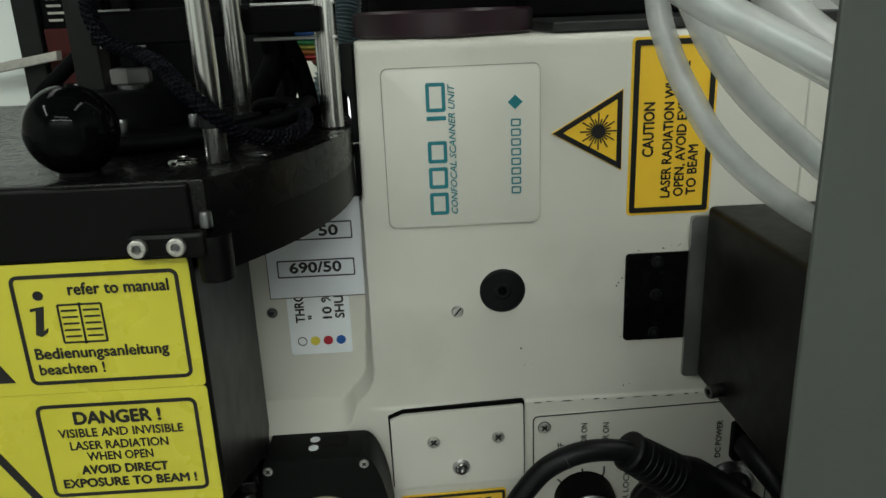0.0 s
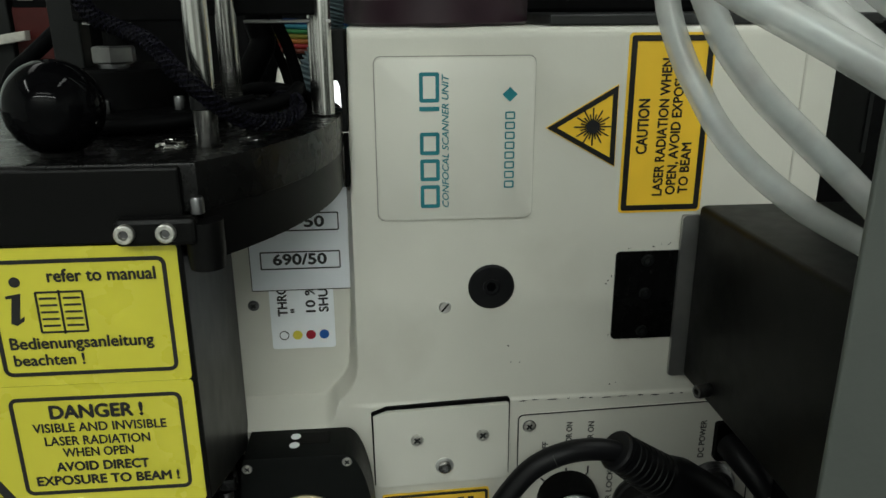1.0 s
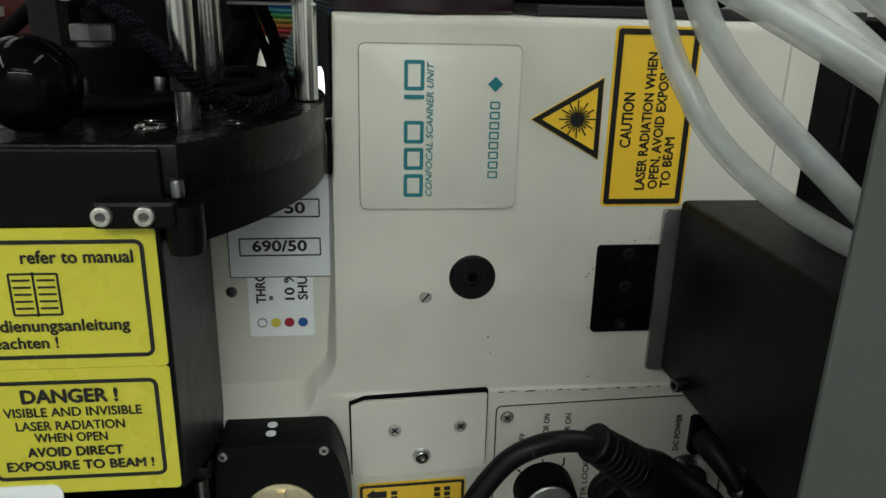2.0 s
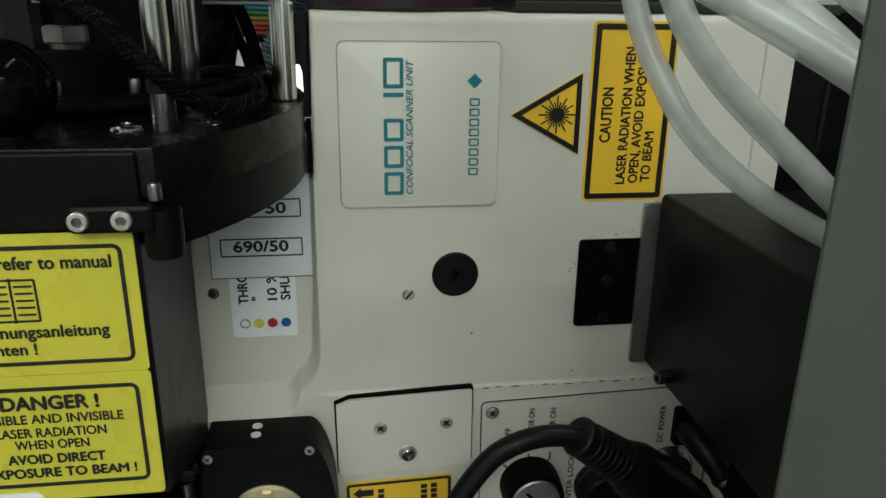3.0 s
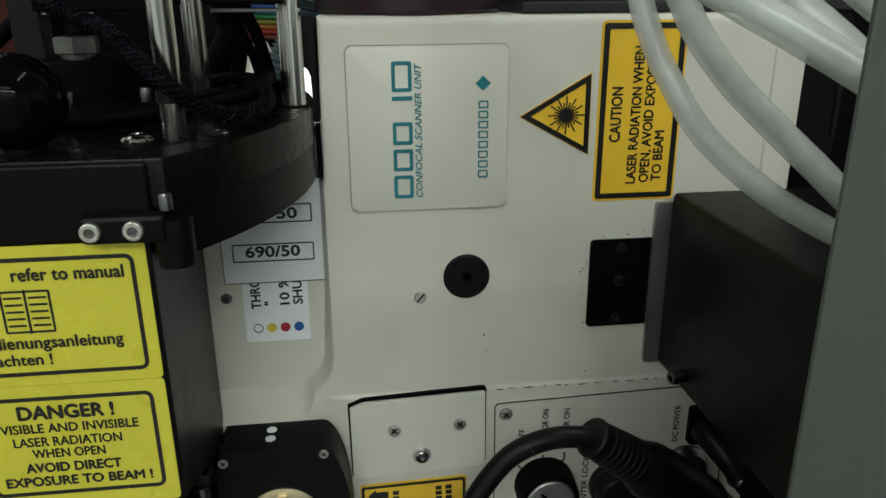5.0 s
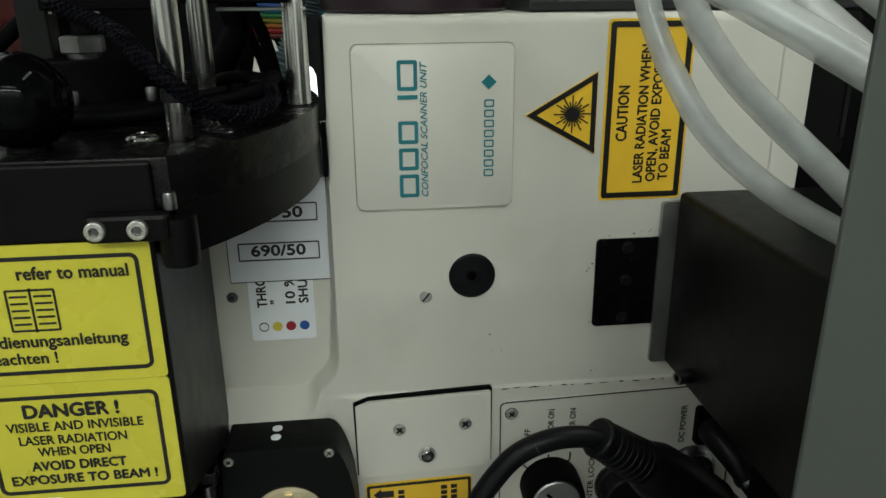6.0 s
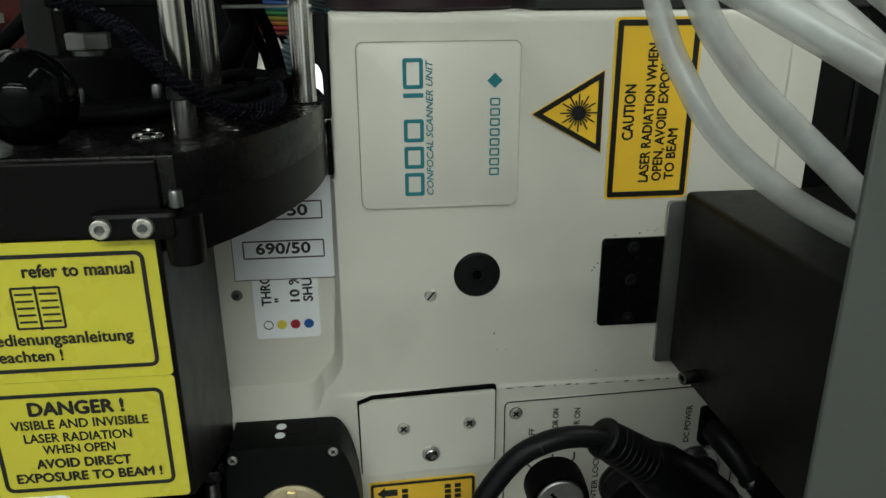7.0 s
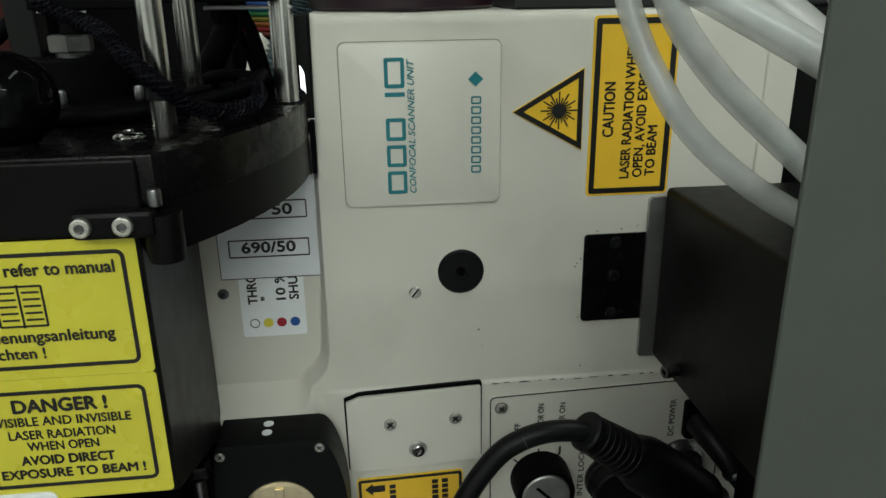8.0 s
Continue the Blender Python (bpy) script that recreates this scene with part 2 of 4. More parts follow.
def lettering(parent, text, x, z, length, height, y, mat=INK, upward=False, bold=0.0, shear=0.0):
    """Printed words on a face that looks to -y. (x, z): where the baseline begins; upward: the line climbs.
    bold: how far the strokes are widened, by laying the print twice more beside itself."""
    src = glyphs(text, shear)
    xs = [v.co.x for v in src.vertices]
    x_min = min(xs)
    sx, sy = length / (max(xs) - x_min), height / CAP
    verts, faces = [], []
    for n, (da, db) in enumerate(((0, 0), (bold, 0), (-bold, 0), (0, bold), (0, -bold)) if bold else ((0, 0),)):
        off = len(verts)
        for v in src.vertices:
            a, b = (v.co.x - x_min) * sx + da * height, (v.co.y - BASE) * sy + db * height
            verts.append((x - b, y - 0.00001 * n, z + a) if upward else (x + a, y - 0.00001 * n, z + b))
        faces += [[off + k for k in p.vertices] for p in src.polygons]
    me = bpy.data.meshes.new("lettering")
    me.from_pydata(verts, [], faces)
    me.materials.append(mat)
    ob = new("lettering", me)
    ob.parent = parent
    ob.matrix_parent_inverse = world_of(parent).inverted()
    ob["label"] = 'printed words "%s"' % text
    return ob


def cap_screw(parent, at, axis, r, h=None, name="cap_screw", mat=SCREW):
    h = h or r * 1.1
    bm = turned([(r, 0), (r, h * 0.85), (r * 0.86, h), (r * 0.52, h), (r * 0.5, h * 0.35), (0, h * 0.35)], at, axis, 24)
    s = part(name, bm, mat, parent, smooth=True)
    d = Vector(axis).normalized()
    host = s if parent.parent is None else parent
    part("hex_socket", turned([(r * 0.49, 0), (r * 0.49, h * 0.12), (0, h * 0.12)], Vector(at) + d * h * 0.36, axis, 6), DARK_STEEL, host)
    return s


def pan_screw(parent, at, axis, r, name="screw", mat=PAN_STEEL):
    d = Vector(axis).normalized()
    s = part(name, turned([(r, 0), (r, r * 0.30), (r * 0.90, r * 0.42), (r * 0.66, r * 0.46), (r * 0.60, r * 0.24), (0, r * 0.24)], at, axis, 24), mat, parent, smooth=True)
    bm = bmesh.new()
    _, u, w = axes_for(d)
    o = Vector(at) + d * r * 0.32
    # thin dark ring under the head stands in for its contact shadow
    part("screw_shade_ring", turned([(r * 1.16, -0.0001), (r * 1.16, 0.00006), (0, 0.00006)], at, axis, 24), DARK_STEEL, s)
    for a, b in ((u, w), (w, u)):
        v = [bm.verts.new(o + a * i * r * 0.56 + b * j * r * 0.15 + d * k) for k in (-r * 0.1, r * 0.05) for i, j in ((-1, -1), (1, -1), (1, 1), (-1, 1))]
        for q in ((0, 1, 2, 3), (4, 5, 6, 7), (0, 1, 5, 4), (1, 2, 6, 5), (2, 3, 7, 6), (3, 0, 4, 7)):
            bm.faces.new([v[i] for i in q])
    part("cross_slot", bm, CHARCOAL, s)
    return s


def strokes(pairs, stroke, y, thick=0.0002):
    bm = bmesh.new()
    for a, b in pairs:
        a, b = Vector(a), Vector(b)
        d = (b - a).normalized()
        n = Vector((-d.y, d.x)) * stroke / 2
        slab(bm, [tuple(a - n), tuple(b - n), tuple(b + n), tuple(a + n)], y - thick, y)
    return bm


# ---------------------------------------------------------------- room
def room():
    # the unseen south wall stands close to bounce lamp light onto the instruments
    x0, x1, y0, y1 = -2.2, 2.2, -2.4, 1.9
    tagged(part("floor", one_box(x0, x1, y0, y1, -0.1, 0), FLOOR), "grey speckled vinyl floor of the laboratory", "floor", kind="structure")
    tagged(part("ceiling", one_box(x0, x1, y0, y1, CEIL, CEIL + 0.1), CEILING), "grey board ceiling of the laboratory", "ceiling", kind="structure")
    for name, b in (("wall_north", (x0, x1, y1, y1 + 0.1)), ("wall_south_bounce", (x0, x1, y0 - 0.1, y0)), ("wall_west", (x0 - 0.1, x0, y0, y1)), ("wall_east", (x1, x1 + 0.1, y0, y1))):
        tagged(part(name, one_box(*b, 0, CEIL), WALL), "plain off-white painted laboratory wall", "wall", kind="structure")
    # housings for the added luminaires, all out of view
    for lx, ly, sx, sy, _ in LAMPS:
        lum = thing("added_ceiling_light", (lx, ly, CEIL), "unseen white ceiling luminaire added for light, with a long diffuser", "lamp", "ceiling luminaires")
        bm = bmesh.new()
        box(bm, lx - sx / 2 - 0.03, lx + sx / 2 + 0.03, ly - sy / 2 - 0.03, ly + sy / 2 + 0.03, CEIL - 0.06, CEIL)
        part("frame", bm, CEILING, lum)
        part("diffuser", one_box(lx - sx / 2, lx + sx / 2, ly - sy / 2, ly + sy / 2, CEIL - 0.066, CEIL - 0.061), DIFFUSER, lum)


def optical_table():
    t = thing("optical_table", (0, 0.3, 0), "grey steel optical table carrying the instruments", "table")
    part("tabletop", one_box(-1.0, 1.0, -0.15, 1.1, TABLE - 0.12, TABLE, 0.004), TABLE_TOP, t)
    for x in (-0.85, 0.85):
        for y in (0.0, 0.95):
            part("leg", one_box(x - 0.06, x + 0.06, y - 0.06, y + 0.06, 0, TABLE - 0.121, 0.004), BLACK_MATT, t)


room()
optical_table()

# ---------------------------------------------------------------- scanner unit
FACE = 0.2715      # front of the upper casing
LOW = 0.2702       # front of the panels on the lower casing
LEDGE = 0.0008     # how far the lower casing stands proud
POCKET = 0.2810    # floor of the scooped pocket
TOP = 1.1447


def ease(a, b, v):
    s = min(1.0, max(0.0, (v - a) / (b - a)))
    return s * s * (3 - 2 * s)


def face_edge(z):
    """The face's free edge leans a little towards the top."""
    return -0.0029 - 0.0165 * min(1.1437 - z, 0.078)


def casing_depth(x, z):
    """The depth of the casing's front: scooped pocket with a round lower corner beside the face, a sloping
    ledge under it, and a step above the lower panel."""
    cx, cz, r = face_edge(z) - 0.0170, 1.0180, 0.0170
    deep, wide = 0.0245, 0.0083      # the ledge below the corner: its drop from the corner's centre, its breadth
    k = 0.0
    if x < cx:
        k, d, width = 1.0, z - (cz - deep), wide
    elif z > cz:
        d, width = face_edge(z) - x, 0.0018 + 0.0016 * ease(1.046, 1.018, z)
    else:
        k = ease(36.0, 8.0, math.degrees(math.atan2(x - cx, cz - z)))
        d = r + (deep - r) * k - math.hypot(x - cx, cz - z)
        width = 0.0035 + (wide - 0.0035) * k
    s = min(1.0, max(0.0, d / width))
    y = FACE + (POCKET - FACE) * (0.8 * s + 0.2 * ease(0.0, 1.0, s))
    step = ease(1.0014, 0.9998, z) * ease(-0.012, 0.004, x)
    proud = 0.0038 * k * (1 - s) * ease(-0.004, -0.014, x)
    return y - LEDGE * step - proud


def scanner_unit():
    u = thing("scanner_unit", (0.06, 0.35, TABLE), "cream enamelled laser scanner housing with printed labels and a control panel", "instrument")
    bm = bmesh.new()
    # front skin
    fine = 0.0006
    xs = [-0.062 + fine * i for i in range(int(0.068 / fine) + 1)]
    xs += [xs[-1] + 0.0031 * (i + 1) for i in range(50)]
    xs = [x for x in xs if x < 0.1600] + [0.1614]
    zs = [TABLE + 0.010 * i for i in range(9)] + [0.988 + fine * i for i in range(int(0.040 / fine))]
    zs += [1.028 + 0.0028 * i for i in range(22)] + [1.0886] + [1.0912 + 0.0026 * i for i in range(19)]
    zs += [TOP - 0.0040, TOP - 0.0022, TOP - 0.0010, TOP - 0.0003, TOP]
    low_top = 1.0885
    grid = []
    for z in zs:
        rnd = 0.0026 - math.sqrt(max(0.0, 0.0026 ** 2 - max(0.0, z - (TOP - 0.0026)) ** 2))
        e = face_edge(z)
        row = []
        for x in xs:
            if z > low_top and x < e - fine:
                row.append(None)
            else:
                if z > low_top:
                    x = max(x, e)
                near = max(0.0, e + 0.0016 - x) if z > low_top else 0.0
                turn = 0.0016 - math.sqrt(max(0.0, 0.0016 ** 2 - near ** 2))
                row.append(bm.verts.new((x, casing_depth(x, z) + max(rnd, turn), z)))
        grid.append(row)
    for a, b in zip(grid, grid[1:]):
        for k in range(len(xs) - 1):
            quad = (a[k], a[k + 1], b[k + 1], b[k])
            if None not in quad:
                bm.faces.new(quad)
    back = 0.47
    rim = [e for e in bm.edges if len(e.link_faces) == 1]
    far = {v: bm.verts.new((v.co.x, back, v.co.z)) for v in {v for e in rim for v in e.verts}}
    closing = []
    for e in rim:
        a, b = e.verts
        f = bm.faces.new((a, b, far[b], far[a]))
        closing += [q for q in f.edges if set(q.verts) == {far[a], far[b]}]
    bmesh.ops.holes_fill(bm, edges=closing, sides=0)
    bmesh.ops.delete(bm, geom=[v for v in bm.verts if not v.link_faces], context="VERTS")
    part("casing", bm, WHITE, u, smooth=True)
    part("rear_flange", slab(bmesh.new(), [(-0.0085, 1.1440), (-0.0040, 1.1440), (-0.0040, 1.1085), (-0.0062, 1.1085), (-0.0059, 1.1245), (-0.0068, 1.1268), (-0.0085, 1.1278)], 0.2780, 0.3000, 0.0004), HOUSING, u, "dark clipped flange")
    part("side_gasket", one_box(-0.0058, -0.0040, 0.2745, 0.2800, 1.0890, 1.1080, 0.0003), BLACK_MATT, u)
    # end cover beyond the joint
    part("end_cover", one_box(0.1619, 0.1742, FACE + 0.0003, back, TABLE, TOP - 0.0003, 0.0008), WHITE, u)
    part("joint", one_box(0.1610, 0.1624, FACE + 0.0012, back - 0.002, TABLE + 0.001, TOP - 0.0012), BLACK_MATT, u)
    # dark lid
    part("lid", one_box(0.0675, 0.1900, FACE + 0.0015, back + 0.002, TOP + 0.0002, TOP + 0.0040, 0.0006), CHARCOAL, u, "dark grey metal lid plate")

    # raised name plate with a soft rim
    np_ = part("name_plate", slab(bmesh.new(), rrect(0.0060, 0.0624, 1.0770, 1.1349, 0.0022), FACE - 0.0015, FACE + 0.0005, 0.0006), PLATE_WHITE, u, "raised cream name plate with teal printing", smooth=True)
    # thin grey ring paints the soft shadow along the plate's edge
    part("plate_shade_line", border(0.0056, 0.0628, 1.0766, 1.1353, 0.0026, 0.0006, FACE + 0.0001), EDGE_SHADE, u, "greyish painted shade line round the name plate")
    y = FACE - 0.0018
    for a, b in ((1.0815, 1.0899), (1.0915, 1.0994), (1.1010, 1.1090), (1.1195, 1.1298)):
        part("logo_shape", border(0.0214, 0.0284, a, b, 0.0008, 0.0013, y + 0.0002), TEAL, np_)
    part("logo_shape", slab(bmesh.new(), [(0.0214, 1.1165), (0.0284, 1.1165), (0.0284, 1.1180), (0.0214, 1.1180)], y, y + 0.0002), TEAL, np_)
    lettering(np_, "CONFOCAL SCANNER UNIT", 0.0316, 1.0817, 0.0475, 0.0023, y, TEAL, True, 0.02, 0.25)
    for k in range(8):
        a = 1.0883 + k * 0.00356
        part("logo_shape", border(0.0518, 0.0554, a, a + 0.0027, 0.0006, 0.0005, y + 0.0002), TEAL, np_)
    part("logo_shape", slab(bmesh.new(), [(0.0534 + 0.0027 * a, 1.1219 + 0.0026 * b) for a, b in ((1, 0), (0, 1), (-1, 0), (0, -1))], y, y + 0.0002), TEAL, np_)

    # laser triangle
    y = FACE - 0.0003
    tri = [(0.0668, 1.1096), (0.0932, 1.0948), (0.0930, 1.1248)]
    cx, cz = sum(p[0] for p in tri) / 3, sum(p[1] for p in tri) / 3
    sign = part("laser_sign", slab(bmesh.new(), tri, y, FACE + 0.0002), AMBER, u, "triangular amber laser warning sticker")

    def inset(k):
        return [(cx + (px - cx) * k, cz + (pz - cz) * k) for px, pz in tri]

    part("sign_border", ring(bmesh.new(), inset(0.97), inset(0.76), y - 0.0003, y - 0.0001), INK, sign)
    sx_, sz_ = cx - 0.0002, cz
    rays = []
    for k in range(24):
        a = 2 * math.pi * k / 24
        l = 0.0068 if k % 2 == 0 else 0.0046
        rays.append(((sx_ + 0.001 * math.cos(a), sz_ + 0.001 * math.sin(a)), (sx_ + l * math.cos(a), sz_ + l * math.sin(a))))
    part("sunburst", strokes(rays, 0.0005, y - 0.0001), INK, sign)
    part("sunburst_core", slab(bmesh.new(), [(sx_ + 0.0025 * math.cos(0.4189 * k), sz_ + 0.0025 * math.sin(0.4189 * k)) for k in range(15)], y - 0.0005, y - 0.0002), INK, sign)

    # caution sticker
    cs = part("caution_sticker", slab(bmesh.new(), rrect(0.0957, 0.1274, 1.0771, 1.1424, 0.0015), y, FACE + 0.0002), AMBER, u, "amber caution sticker with a black border")
    part("sticker_border", border(0.0966, 0.1265, 1.0780, 1.1415, 0.0010, 0.0020, y - 0.0001), INK, cs)
    for text, base, z0, z1 in (("CAUTION", 0.1047, 1.0995, 1.1193), ("LASER RADIATION WHEN", 0.1118, 1.0836, 1.1335), ("OPEN, AVOID EXPOSURE", 0.1168, 1.0839, 1.1335), ("TO BEAM", 0.1216, 1.0843, 1.1032)):
        lettering(cs, text, base, z0, z1 - z0, 0.0039 if text == "CAUTION" else 0.0035, y - 0.0002, INK, True, 0.035)

    # plug, slotted screw, black window plate
    plug = part("plug", turned([(0.0089, 0), (0.0089, 0.0006), (0.0082, 0.0012), (0.0034, 0.0013), (0.0030, 0.0004), (0, 0.0004)], (0.0480, FACE + 0.0001, 1.0493), (0, -1, 0), 48), RUBBER, u, "round black plug", smooth=True)
    part("plug_socket", turned([(0.0019, 0), (0.0019, 0.0004), (0, 0.0004)], (0.0480, FACE - 0.0004, 1.0493), (0, -1, 0), 6), BLACK_GLOSS, plug)
    s = part("slotted_screw", turned([(0.0024, 0), (0.0024, 0.0004), (0.0019, 0.0009), (0, 0.0010)], (0.0302, FACE + 0.0001, 1.0415), (0, -1, 0), 24), SCREW, u, smooth=True)
    part("slot", strokes([((0.0302 - 0.0013, 1.0415 - 0.0016), (0.0302 + 0.0013, 1.0415 + 0.0016))], 0.0006, FACE - 0.0008), BLACK_MATT, s)
    win = part("blanking_plate", slab(bmesh.new(), rrect(0.0962, 0.1224, 1.0253, 1.0617, 0.0016), FACE - 0.0008, FACE + 0.0004, 0.0003), BLACK_SHEEN, u, "black blanking plate with dark screws")
    for z in (1.0580, 1.0445, 1.0285):
        cap_screw(win, (0.1085, FACE - 0.0007, z), (0, -1, 0), 0.0024, 0.0011, "dark_screw", HOUSING)
    # scuffs
    bm = bmesh.new()
    rnd = random.Random(4)
    for cx_, cz_ in ((0.0565, 1.0168), (0.0600, 1.0166), (0.0552, 1.0241), (0.0938, 1.0500), (0.1011, 1.0629), (0.1018, 1.0628), (0.1108, 1.0633), (0.1114, 1.0632), (0.1140, 1.0642), (0.1168, 1.0640), (0.1175, 1.0646), (0.0951, 1.0517), (0.0930, 1.0487), (0.0953, 1.0268), (0.0973, 1.0049), (0.0998, 1.0056)):
        r = rnd.uniform(0.0002, 0.0005) if cx_ < 0.09 else rnd.uniform(0.00018, 0.00042)
        slab(bm, [(cx_ + r * rnd.uniform(0.5, 1.2) * math.cos(a), cz_ + r * rnd.uniform(0.5, 1.2) * math.sin(a)) for a in (0, 1, 2, 3, 4, 5)], FACE - 0.0001, FACE + 0.0002)
    x = 0.060
    while x < 0.128:
        w = rnd.uniform(0.001, 0.006)
        zc = 0.9996 + rnd.uniform(-0.0002, 0.0002)
        slab(bm, [(x, zc - 0.0001), (x + w * 0.5, zc - rnd.uniform(0.0001, 0.0003)), (x + w, zc), (x + w * 0.6, zc + rnd.uniform(0.0001, 0.0004)), (x + w * 0.2, zc + 0.0002)], FACE - LEDGE - 0.0001, FACE - LEDGE + 0.0004)
        x += w + rnd.uniform(0.0005, 0.004)
    tagged(part("paint_chips", bm, CHARCOAL, u), kind="stuff")

    # filter stickers in the pocket
    y = POCKET - 0.0003
    fs = part("filter_sticker", slab(bmesh.new(), rrect(-0.0436, -0.0054, 1.0474, 1.0880, 0.0004), y - 0.0006, POCKET + 0.0002), SILVER_LABEL, u, "grey filter sticker with boxed numbers")
    part("sticker_edge", border(-0.0436, -0.0054, 1.0474, 1.0880, 0.0004, 0.00025, y - 0.0006), INK, fs)
    part("box_outline", border(-0.0396, -0.0092, 1.0560, 1.0632, 0.0006, 0.0005, y - 0.0006), INK, fs)
    part("box_outline", border(-0.0396, -0.0092, 1.0712, 1.0784, 0.0006, 0.0005, y - 0.0006), INK, fs)
    lettering(fs, "690/50", -0.0346, 1.0580, 0.0200, 0.0041, y - 0.0008, INK, False, 0.055)
    lettering(fs, "50", -0.0220, 1.0729, 0.0072, 0.0040, y - 0.0008, INK, False, 0.055)
    ds = part("position_sticker", slab(bmesh.new(), rrect(-0.0375, -0.0127, 1.0224, 1.0520, 0.0012), y, POCKET + 0.0002), PAPER, u, "white sticker with four coloured dots")
    for x, mat in ((-0.0327, INK), (-0.0275, YELLOW_INK), (-0.0223, RED_INK), (-0.0171, BLUE)):
        c = [(x + 0.0019 * math.cos(2 * math.pi * k / 24), 1.0282 + 0.0019 * math.sin(2 * math.pi * k / 24)) for k in range(24)]
        if mat is INK:
            i = [(x + 0.0016 * math.cos(2 * math.pi * k / 24), 1.0282 + 0.0016 * math.sin(2 * math.pi * k / 24)) for k in range(24)]
            part("dot", ring(bmesh.new(), c, i, y - 0.0002, y), INK, ds)
        else:
            part("dot", slab(bmesh.new(), c, y - 0.0002, y), mat, ds)
    for text, x, length in (("THRO", -0.0309, 0.0125), ('"', -0.0258, 0.0014), ("10 %", -0.0200, 0.0110), ("SHUT", -0.0150, 0.0130)):
        lettering(ds, text, x, 1.0366 if text == "THRO" else 1.0379, length, 0.0035, y - 0.0002, INK, True, 0.045)
    pan_screw(u, (-0.0437, POCKET, 1.0412), (0, -1, 0), 0.0019, mat=DARK_STEEL)

    # cover plate with clipped corner in a dark gap
    out = [(0.0003, 0.9977), (0.0062, 1.0001), (0.0554, 1.0018), (0.0562, 1.0008), (0.0562, 0.9668), (0.0540, 0.9650), (0.0030, 0.9630), (0.0008, 0.9642)]
    part("cover_gap", slab(bmesh.new(), out, LOW - 0.0002, FACE), BLACK_MATT, u)
    inn = [(0.0011, 0.9964), (0.0064, 0.9985), (0.0547, 1.0002), (0.0555, 0.9998), (0.0557, 0.9675), (0.0536, 0.9657), (0.0034, 0.9637), (0.0013, 0.9650)]
    cp = part("cover_plate", slab(bmesh.new(), inn, LOW - 0.0020, LOW + 0.001, 0.0003), PLATE_WHITE, u, "cream cover plate with a clipped corner")
    pan_screw(cp, (0.0184, LOW - 0.0019, 0.9856), (0, -1, 0), 0.0026)
    pan_screw(cp, (0.0450, LOW - 0.0019, 0.9864), (0, -1, 0), 0.0026)
    part("washer", turned([(0.0037, 0), (0.0037, 0.0005), (0.0034, 0.0007), (0, 0.0007)], (0.0294, LOW - 0.0019, 0.9731), (0, -1, 0), 28), ALUMINIUM, cp)
    cap_screw(cp, (0.0294, LOW - 0.0025, 0.9731), (0, -1, 0), 0.0026, 0.0020, mat=CHROME)

    # control panel
    pan = part("control_panel", slab(bmesh.new(), lean(rrect(0.0597, 0.1606, 0.9125, 0.9936, 0.0022)), LOW - 0.0004, FACE), WHITE, u)
    y = LOW - 0.0004
    part("panel_outline", ring(bmesh.new(), lean(rrect(0.0595, 0.1608, 0.9123, 0.9938, 0.0024)), lean(rrect(0.0600, 0.1603, 0.9128, 0.9933, 0.0019)), y - 0.0002, y), INK, pan)
    pan_screw(pan, (0.0644, y, 0.9883), (0, -1, 0), 0.0024)
    for text, x, z0, z1 in (("OFF", 0.0725, 0.9744, 0.9806), ("OR ON", 0.0823, 0.9799, 0.9892), ("ER ON", 0.0914, 0.9797, 0.9890), ("INTER LOCK", 0.1008, 0.9418, 0.9656), ("DC POWER", 0.1396, 0.9690, 0.9868)):
        lettering(pan, text, x, z0, z1 - z0, 0.0024, y - 0.0001, INK, True, 0.035)
    sw = part("key_switch", turned([(0.0128, 0), (0.0128, 0.004), (0.0122, 0.0125), (0.0118, 0.0130), (0.0104, 0.0130), (0.0104, 0.0115), (0, 0.0115)], (0.0815, y, 0.9533), (0, -1, 0), 40), BLACK_MATT, pan, "black key switch with a bright face", smooth=True)
    part("key_face", turned([(0.0100, 0), (0.0100, 0.0016), (0.0094, 0.0021), (0, 0.0021)], (0.0813, y - 0.0116, 0.9533), (0, -1, 0), 40), ALUMINIUM, sw, smooth=True)
    part("key_slot", strokes([((0.0770, 0.9580), (0.0835, 0.9515))], 0.0013, y - 0.0137), BLACK_MATT, sw)
    for pts in ([(0.0700, 0.9632), (0.0716, 0.9616)], [(0.0806, 0.9676), (0.0806, 0.9650)], [(0.0899, 0.9680), (0.0899, 0.9646), (0.0890, 0.9636)]):
        part("switch_mark", strokes(zip(pts, pts[1:]), 0.0007, y - 0.0002), INK, pan)
    lock = part("interlock_socket", turned([(0.0118, 0), (0.0118, 0.0030), (0.0108, 0.0036), (0.0108, 0.0110), (0.0100, 0.0120), (0, 0.0120)], (0.1135, y, 0.9500), (0, -1, 0), 40), RUBBER, pan, "round black interlock connector", smooth=True)
    part("lock_ring", turned([(0.0121, 0), (0.0121, 0.0008), (0, 0.0008)], (0.1135, y, 0.9500), (0, -1, 0), 40), DARK_STEEL, lock)
    part("power_socket", slab(bmesh.new(), rrect(0.1433, 0.1545, 0.9684, 0.9862, 0.0015), y - 0.003, y + 0.001, 0.0006), BLACK_MATT, pan, "black power socket")
